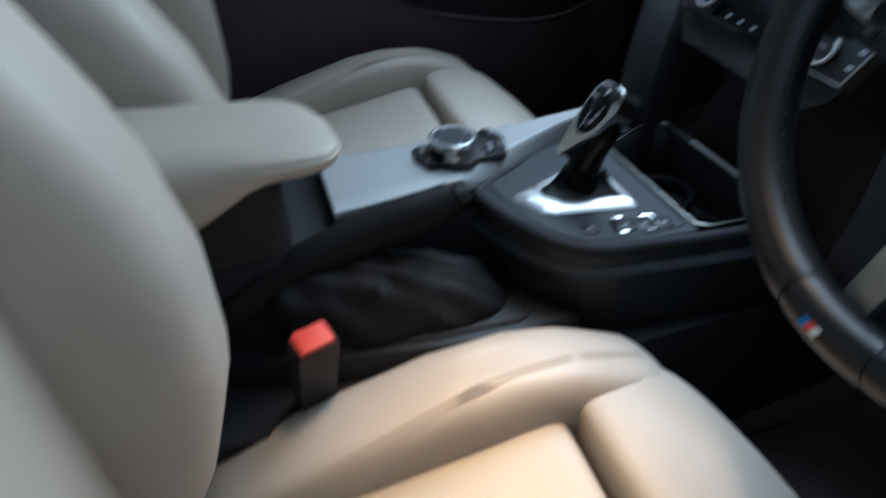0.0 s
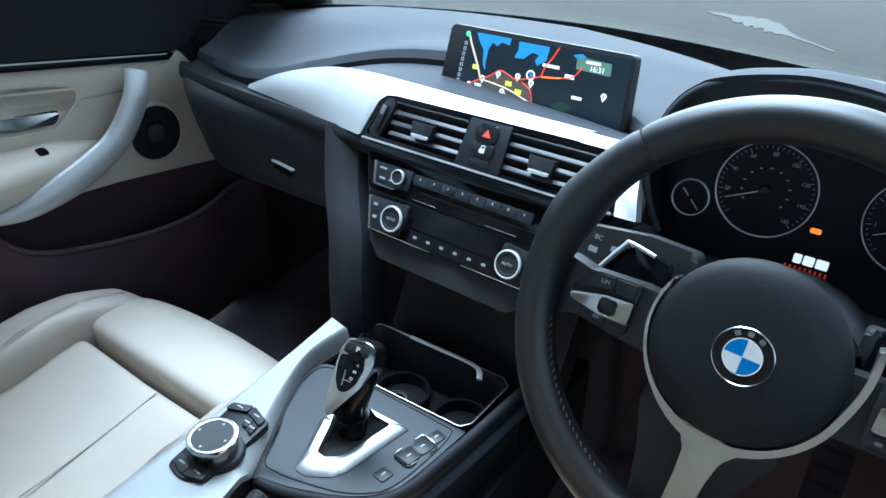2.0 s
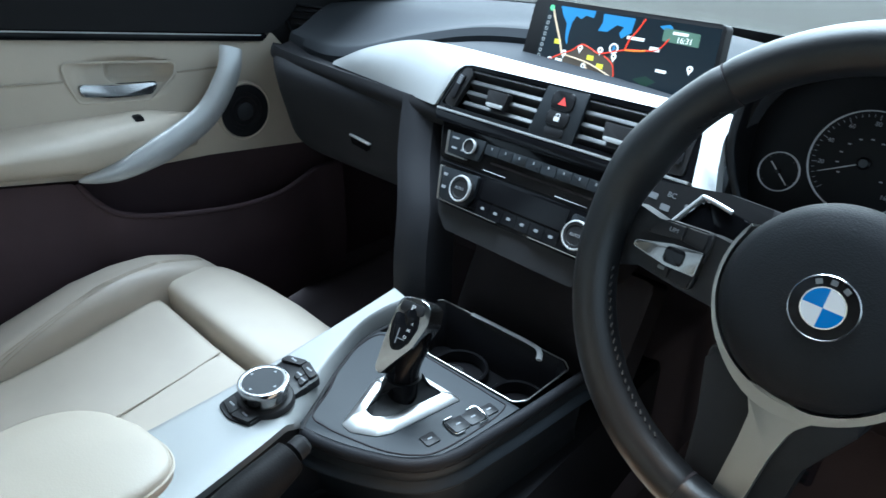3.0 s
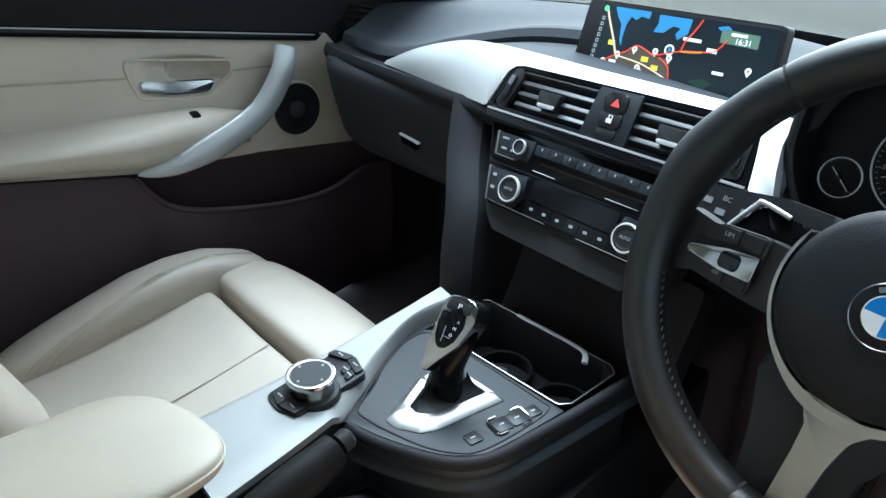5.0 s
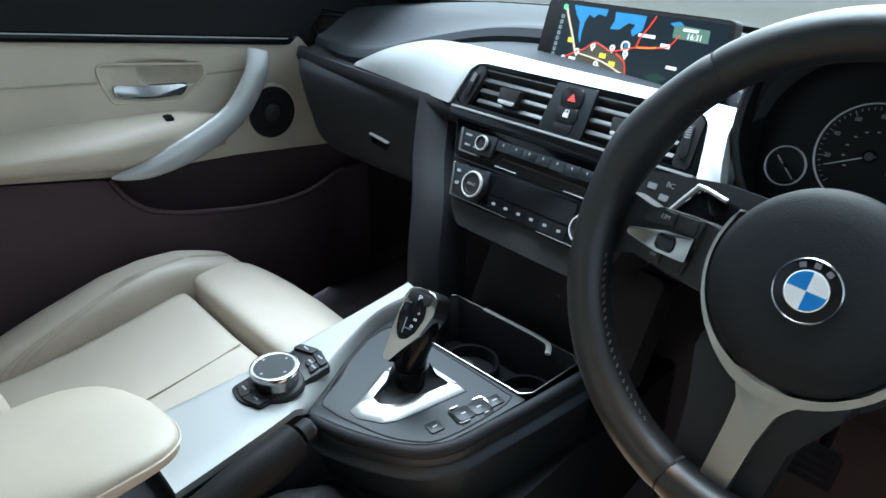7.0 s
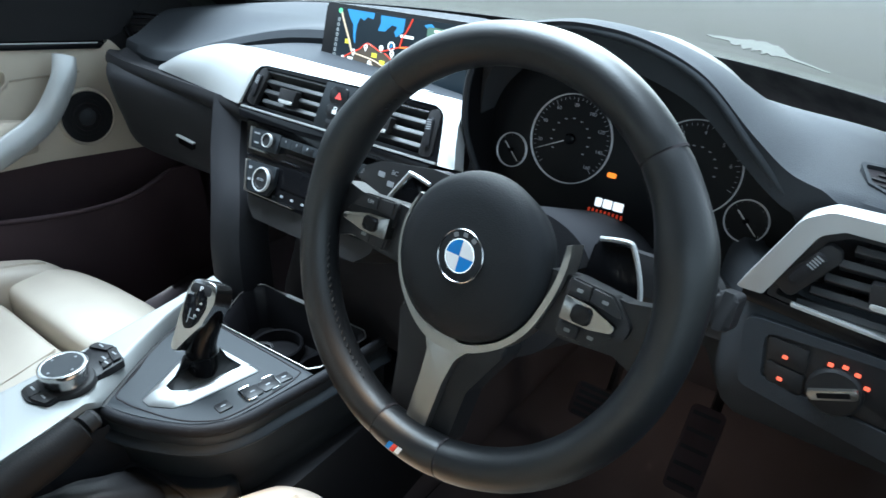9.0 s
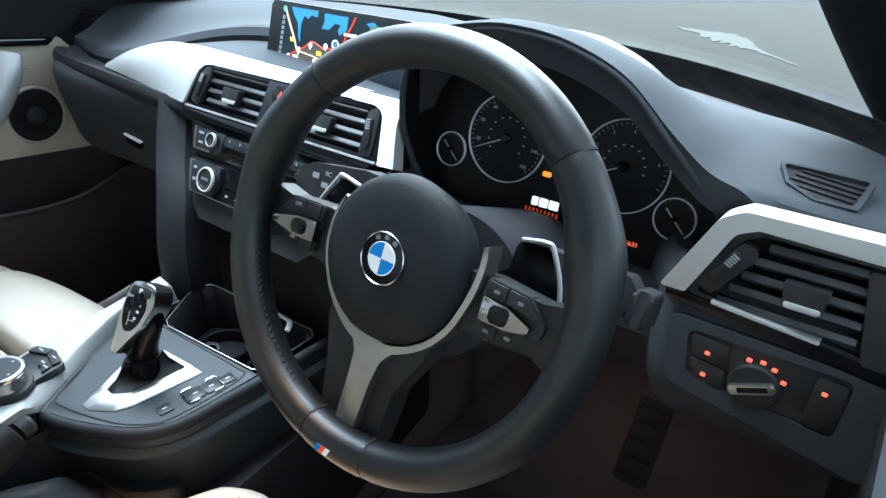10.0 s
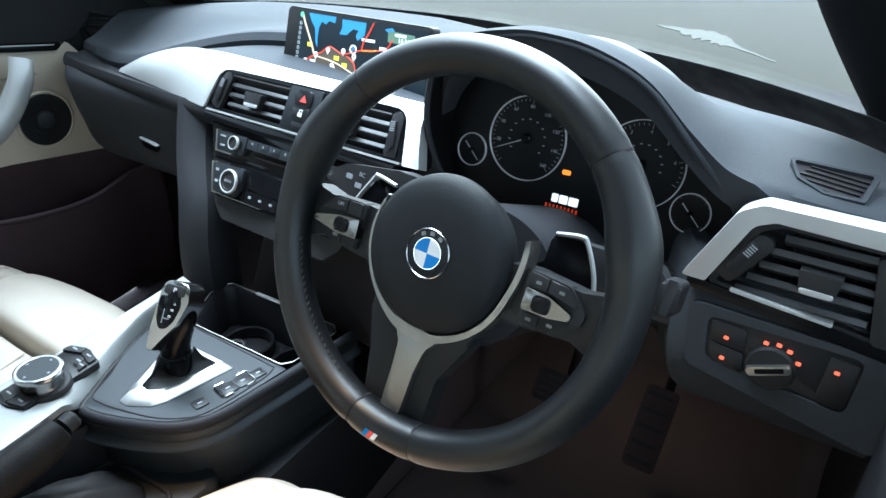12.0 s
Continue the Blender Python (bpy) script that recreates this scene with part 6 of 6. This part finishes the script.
def passenger_door():
    d = thing("front_door", (-0.70, 0.0, 0.1), "beige and black front passenger door panel, closed", "car door")
    D = door_plane(-0.70)
    belt = lambda y: 0.622 - 0.140 * y
    part("door_shell", slab(bmesh.new(), [Vector(p) for p in ((-0.72, 0.05), (0.62, 0.05), (0.62, 0.52), (0.40, 0.58), (-0.72, 0.70))], -0.06, -0.024, D), DOOR_LOW, d)
    # upper black sill with gloss strip
    part("sill", slab(bmesh.new(), fillet([(-0.72, belt(-0.72) + 0.012), (0.30, belt(0.30) + 0.012), (0.33, 0.60), (0.40, 0.66), (0.30, 0.735), (-0.72, 0.84)], 0.006), -0.03, 0.022, D, 0.012, 3), SILL, d)
    part("gloss_strip", slab(bmesh.new(), fillet([(-0.72, belt(-0.72) - 0.002), (0.285, belt(0.285) - 0.002), (0.300, belt(0.3) + 0.010), (-0.72, belt(-0.72) + 0.012)], 0.003), -0.02, 0.026, D, 0.003), GLOSS, d, "gloss black trim strip")
    part("bright_line", slab(bmesh.new(), fillet([(-0.40, belt(-0.40) + 0.0095), (0.280, belt(0.280) + 0.0075), (0.284, belt(0.284) + 0.0095), (-0.40, belt(-0.40) + 0.0115)], 0.001), 0.02, 0.028, D), ALU, d, "fine bright line")

    # beige upper panel, with the handle recess left as a dished hollow
    def panel(s, t):
        y = lerp_table(s, [(0, -0.72), (0.25, -0.085), (0.8, 0.145), (1, 0.37)])
        top = belt(y) - 0.004 if y < 0.29 else lerp_table(y, [(0.29, belt(0.29) - 0.004), (0.31, 0.592), (0.345, 0.55), (0.37, 0.38)])
        bot = lerp_table(y, [(-0.72, 0.48), (-0.3, 0.456), (-0.07, 0.412), (0.15, 0.398), (0.37, 0.371)])
        z = top + (bot - top) * t
        x = -0.684 + 0.010 * t
        # hollow round the inner handle
        cy, cz = 0.030, 0.555
        dy, dz = (y - cy) / 0.078, (z - cz + 0.125 * (y - cy) * 0.9) / 0.036
        soft = lambda v: min(1.0, max(0.0, v)) ** 2 * (3 - 2 * min(1.0, max(0.0, v)))
        x -= 0.007 * soft((1 - abs(dy) ** 3 - abs(dz) ** 3) / 0.7)
        x -= 0.021 * soft((1 - abs((y - 0.060) / 0.056) ** 4 - abs((z - 0.562 + 0.14 * (y - 0.060)) / 0.020) ** 4) / 0.8)
        return Vector((x, y, z))

    part("upper_panel", sheet(bmesh.new(), panel, 200, 64, (-0.03, 0, 0)), DOOR_BEIGE, d, "smooth beige upper panel")
    seamline = [(-0.6795, y, lerp_table(y, [(-0.72, 0.62), (-0.233, 0.584), (-0.06, 0.566)])) for y in np.linspace(-0.72, -0.06, 14)]
    part("seam", tube(bmesh.new(), seamline, 0.0018, 6), SEAM, d)
    part("seam", tube(bmesh.new(), [(-0.6805, y, 0.551 - 0.05 * (y - 0.115)) for y in np.linspace(0.120, 0.24, 6)], 0.0018, 6), SEAM, d)
    rec = fillet([(-0.060, 0.594), (0.118, 0.569), (0.112, 0.548), (0.068, 0.514), (-0.044, 0.529), (-0.055, 0.56)], [0.012, 0.01, 0.01, 0.012, 0.012, 0.01])
    part("recess_rim", tube(bmesh.new(), [D @ Vector((p.x, p.y, 0.0195)) for p in rec], 0.0022, 8, closed=True), DOOR_BEIGE, d)
    hm = D @ Matrix.Translation((0.020, 0.539, 0.014)) @ Matrix.Rotation(radians(-8.5), 4, "Z") @ Matrix.Rotation(radians(-10), 4, "X")
    part("inner_handle", slab(bmesh.new(), fillet([(-0.064, 0.009), (-0.01, 0.006), (0.066, 0.010), (0.050, -0.009), (0.0, -0.011), (-0.058, -0.010)], 0.006), -0.004, 0.010, hm, 0.004, 3), SHELL, d, "bright satin inner door handle")
    # black slab behind the handle gives the gap round it its shade
    part("handle_gap_shade", slab(bmesh.new(), fillet([(-0.067, 0.012), (-0.01, 0.009), (0.069, 0.012), (0.052, -0.011), (0.0, -0.013), (-0.061, -0.012)], 0.006), -0.008, -0.0005, hm), GLOSS, d, "black slab as the shade in the gap round the handle")

    # armrest ledge
    def ledge(s, t):
        y = -0.72 + 0.86 * s
        w = lerp_table(y, [(-0.72, 0.075), (-0.1, 0.068), (0.05, 0.045), (0.11, 0.020), (0.14, 0.0015)])
        ztop = lerp_table(y, [(-0.72, 0.545), (-0.258, 0.520), (0.05, 0.502), (0.14, 0.478)])
        zbot = lerp_table(y, [(-0.72, 0.50), (-0.267, 0.466), (-0.069, 0.432), (0.14, 0.420)])
        a = math.pi * t
        out = w * math.sin(a) ** 0.36
        fall = 0.28 * out * max(0.0, math.cos(a))
        return Vector((-0.680 + out, y, ztop + (zbot - ztop) * (0.5 - 0.5 * math.cos(a)) - fall))

    part("armrest_ledge", sheet(bmesh.new(), ledge, 40, 20, (-0.02, 0, 0)), DOOR_BEIGE, d, "padded beige armrest ledge")
    part("window_switch", slab(bmesh.new(), box2(-0.009, -0.0075, 0.009, 0.0075, 0.003), 0.0, 0.005, Matrix.Translation((-0.657, 0.030, 0.4930)) @ Matrix.Rotation(radians(16), 4, "Y"), 0.002), GLOSS, d)
    # silver pull
    pull = smooth_line([(-0.650, 0.207, 0.583), (-0.636, 0.188, 0.545), (-0.630, 0.140, 0.490), (-0.626, 0.080, 0.460), (-0.624, 0.020, 0.440), (-0.626, -0.036, 0.428), (-0.634, -0.086, 0.426)], 8)
    rr = lambda t: lerp_table(t, [(0, 0.020), (0.3, 0.021), (0.6, 0.022), (0.82, 0.015), (0.93, 0.008), (1, 0.002)])
    part("door_pull", tube(bmesh.new(), pull, rr, 20, squash=(0.42, 1.0), up=(1, -0.1, 0.25)), PULL, d, "curved satin silver pull handle")
    # speaker
    sp = part("speaker_grille", lathe(bmesh.new(), [(0.048, 0.0), (0.048, 0.006), (0.042, 0.008), (0.030, 0.004), (0.012, 0.003), (0.0, 0.007)], D @ Matrix.Translation((0.232, 0.462, 0.022)), 48), SOFT_LOW, d, "round black speaker grille")
    part("speaker_dome", lathe(bmesh.new(), [(0.017, 0.003), (0.0165, 0.007), (0.011, 0.0105), (0.0, 0.012)], D @ Matrix.Translation((0.232, 0.462, 0.022)), 32), SOFT, sp, "grey domed speaker centre")
    part("speaker_ring", lathe(bmesh.new(), [(0.054, -0.006), (0.054, 0.004), (0.051, 0.007), (0.048, 0.005), (0.048, -0.006)], D @ Matrix.Translation((0.232, 0.462, 0.022)), 48, hollow=True), DOOR_BEIGE, sp)
    for r in (0.018, 0.026, 0.034):
        part("grille_ring", lathe(bmesh.new(), [(r + 0.001, 0.004), (r, 0.0065), (r - 0.001, 0.004)], D @ Matrix.Translation((0.232, 0.462, 0.022)), 40, hollow=True), DARK, sp)
    # lower map pocket
    lipline = smooth_line([(-0.668, -0.080, 0.410), (-0.655, -0.062, 0.376), (-0.645, -0.030, 0.348), (-0.638, 0.04, 0.326), (-0.638, 0.16, 0.302), (-0.645, 0.27, 0.296), (-0.668, 0.37, 0.312)], 8)
    part("pocket_lip", tube(bmesh.new(), lipline, 0.005, 10), DOOR_LOW, d, "rounded pocket lip")

    def lower(s, t):
        y = -0.72 + 1.16 * s
        if y < -0.080:
            top = Vector((-0.668, y, lerp_table(y, [(-0.72, 0.485), (-0.3, 0.455), (-0.08, 0.411)])))
        else:
            top = Vector((lerp_table(y, [(p.y, p.x) for p in lipline]), y, lerp_table(y, [(p.y, p.z) for p in lipline])))
        return Vector((top.x - 0.012 * t * t + 0.008 * math.sin(math.pi * t), y, top.z + (0.05 - top.z) * t))

    part("lower_panel", sheet(bmesh.new(), lower, 90, 12, (-0.012, 0, 0)), DOOR_LOW, d, "charcoal lower door panel with map pocket")
    part("corner_trim", slab(bmesh.new(), fillet([(0.20, 0.58), (0.62, 0.48), (0.60, 0.66), (0.30, 0.92), (0.24, 0.90)], 0.01), -0.04, 0.006, D, 0.006), PLASTIC, d, "black mirror corner trim")
    # window and frame
    w = part("window_left", slab(bmesh.new(), [Vector(p) for p in ((-0.64, 0.72), (0.34, 0.62), (0.10, 1.00), (-0.60, 1.08))], -0.004, 0.0, door_plane(-0.69)), GLASS)
    w.visible_shadow = False
    tagged(w, "clear front passenger window", "window", kind="structure")


passenger_door()


def driver_door():
    d = thing("driver_door", (0.70, 0.0, 0.1), "dark driver's door panel, closed", "car door")
    D = door_plane(0.70)
    part("door_shell", slab(bmesh.new(), [Vector(p) for p in ((-0.72, 0.05), (0.62, 0.05), (0.62, 0.52), (0.40, 0.53), (-0.72, 0.61))], 0.0, 0.04, D), SOFT_LOW, d)
    part("sill", slab(bmesh.new(), fillet([(-0.72, 0.60), (0.30, 0.52), (0.36, 0.54), (-0.72, 0.64)], 0.006), -0.005, 0.04, D, 0.006), SOFT_LOW, d)
    w = part("window_right", slab(bmesh.new(), [Vector(p) for p in ((-0.64, 0.64), (0.34, 0.56), (0.10, 1.00), (-0.60, 1.08))], 0.0, 0.004, door_plane(0.70)), GLASS)
    w.visible_shadow = False
    tagged(w, "clear driver's side window", "window", kind="structure")


driver_door()


def left_end_vent():
    v = thing("side_air_vent", (-0.60, 0.33, 0.6), "black slatted side air vent at the dash end", "air vent")
    m = plane_frame((-0.656, 0.366, 0.606), -25, 20)
    shape = fillet([(-0.040, 0.004), (-0.002, -0.040), (0.036, 0.026), (-0.038, 0.030)], 0.006)
    part("well", slab(bmesh.new(), shape, -0.03, -0.012, m), DARK, v)
    part("bezel", frame_ring(bmesh.new(), [p * 1.12 for p in shape], shape, -0.03, 0.002, m), SWITCH, v)
    for k in range(4):
        part("slat", slab(bmesh.new(), box2(-0.034 + 0.007 * (3 - k), -0.020 + 0.013 * k, 0.012 + 0.007 * k, -0.016 + 0.013 * k), -0.015, 0.0, m, 0.001), SWITCH, v)
    part("side_clip", tube(bmesh.new(), [m @ Vector(p) for p in ((0.004, -0.040, 0.003), (0.022, -0.008, 0.005), (0.036, 0.022, 0.004))], 0.0022, 8), PULL, v, "slim silver side clip")


left_end_vent()


def pedals():
    for x, w, h, nm in ((0.30, 0.075, 0.055, "brake_pedal"), (0.46, 0.05, 0.13, "accelerator_pedal")):
        p = thing(nm, (x, 0.5, 0.05), "black ribbed rubber pedal", "pedal")
        m = plane_frame((x, 0.46, 0.13), 0, 40)
        part("plate", slab(bmesh.new(), box2(-w / 2, -h / 2, w / 2, h / 2, 0.008), -0.008, 0.0, m, 0.002), DOOR_LOW, p)
        part("arm", tube(bmesh.new(), [m @ Vector((0, 0, -0.008)), m @ Vector((0, 0.03, -0.06)), (x, 0.62, 0.30)], 0.008, 8), DARK, p)
        for k in range(5):
            v = -h / 2 + h * (k + 0.5) / 5
            part("rib", slab(bmesh.new(), box2(-w * 0.4, v - 0.003, w * 0.4, v + 0.003, 0.001), 0.0, 0.003, m), SOFT, p)


pedals()


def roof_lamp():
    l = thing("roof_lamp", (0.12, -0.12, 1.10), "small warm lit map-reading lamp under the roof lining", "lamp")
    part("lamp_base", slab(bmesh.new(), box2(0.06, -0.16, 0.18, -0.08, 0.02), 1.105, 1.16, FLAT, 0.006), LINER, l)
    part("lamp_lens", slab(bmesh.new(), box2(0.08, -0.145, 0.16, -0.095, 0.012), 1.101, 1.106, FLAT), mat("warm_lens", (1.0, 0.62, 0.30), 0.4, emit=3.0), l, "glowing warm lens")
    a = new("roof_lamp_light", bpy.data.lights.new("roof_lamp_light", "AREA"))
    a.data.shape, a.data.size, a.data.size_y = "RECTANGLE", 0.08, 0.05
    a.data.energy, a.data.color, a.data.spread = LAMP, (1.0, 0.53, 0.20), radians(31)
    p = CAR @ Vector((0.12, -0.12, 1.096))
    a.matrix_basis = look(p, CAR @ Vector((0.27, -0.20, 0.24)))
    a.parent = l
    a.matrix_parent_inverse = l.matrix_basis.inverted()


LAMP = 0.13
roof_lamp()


# added fill: an unseen lens and area light that lift the driver's footwell
def footwell_fill():
    l = thing("footwell_fill", (0.40, 0.62, 0.31), "added unseen warm fill light over the driver's footwell", "lamp")
    part("lamp_lens", slab(bmesh.new(), box2(0.37, 0.61, 0.43, 0.64, 0.008), 0.308, 0.320, FLAT), mat("warm_footwell_fill", (1.0, 0.60, 0.30), 0.4, emit=2.0), l, "glowing warm lens")
    a = new("footwell_fill_light", bpy.data.lights.new("footwell_fill_light", "AREA"))
    a.data.shape, a.data.size, a.data.size_y = "RECTANGLE", 0.06, 0.03
    a.data.energy, a.data.color = FOOT, (1.0, 0.74, 0.56)
    p = CAR @ Vector((0.40, 0.625, 0.304))
    a.matrix_basis = look(p, p + Vector((0.0, 0.02, -1)))
    a.parent = l
    a.matrix_parent_inverse = l.matrix_basis.inverted()


FOOT = 0.013
footwell_fill()
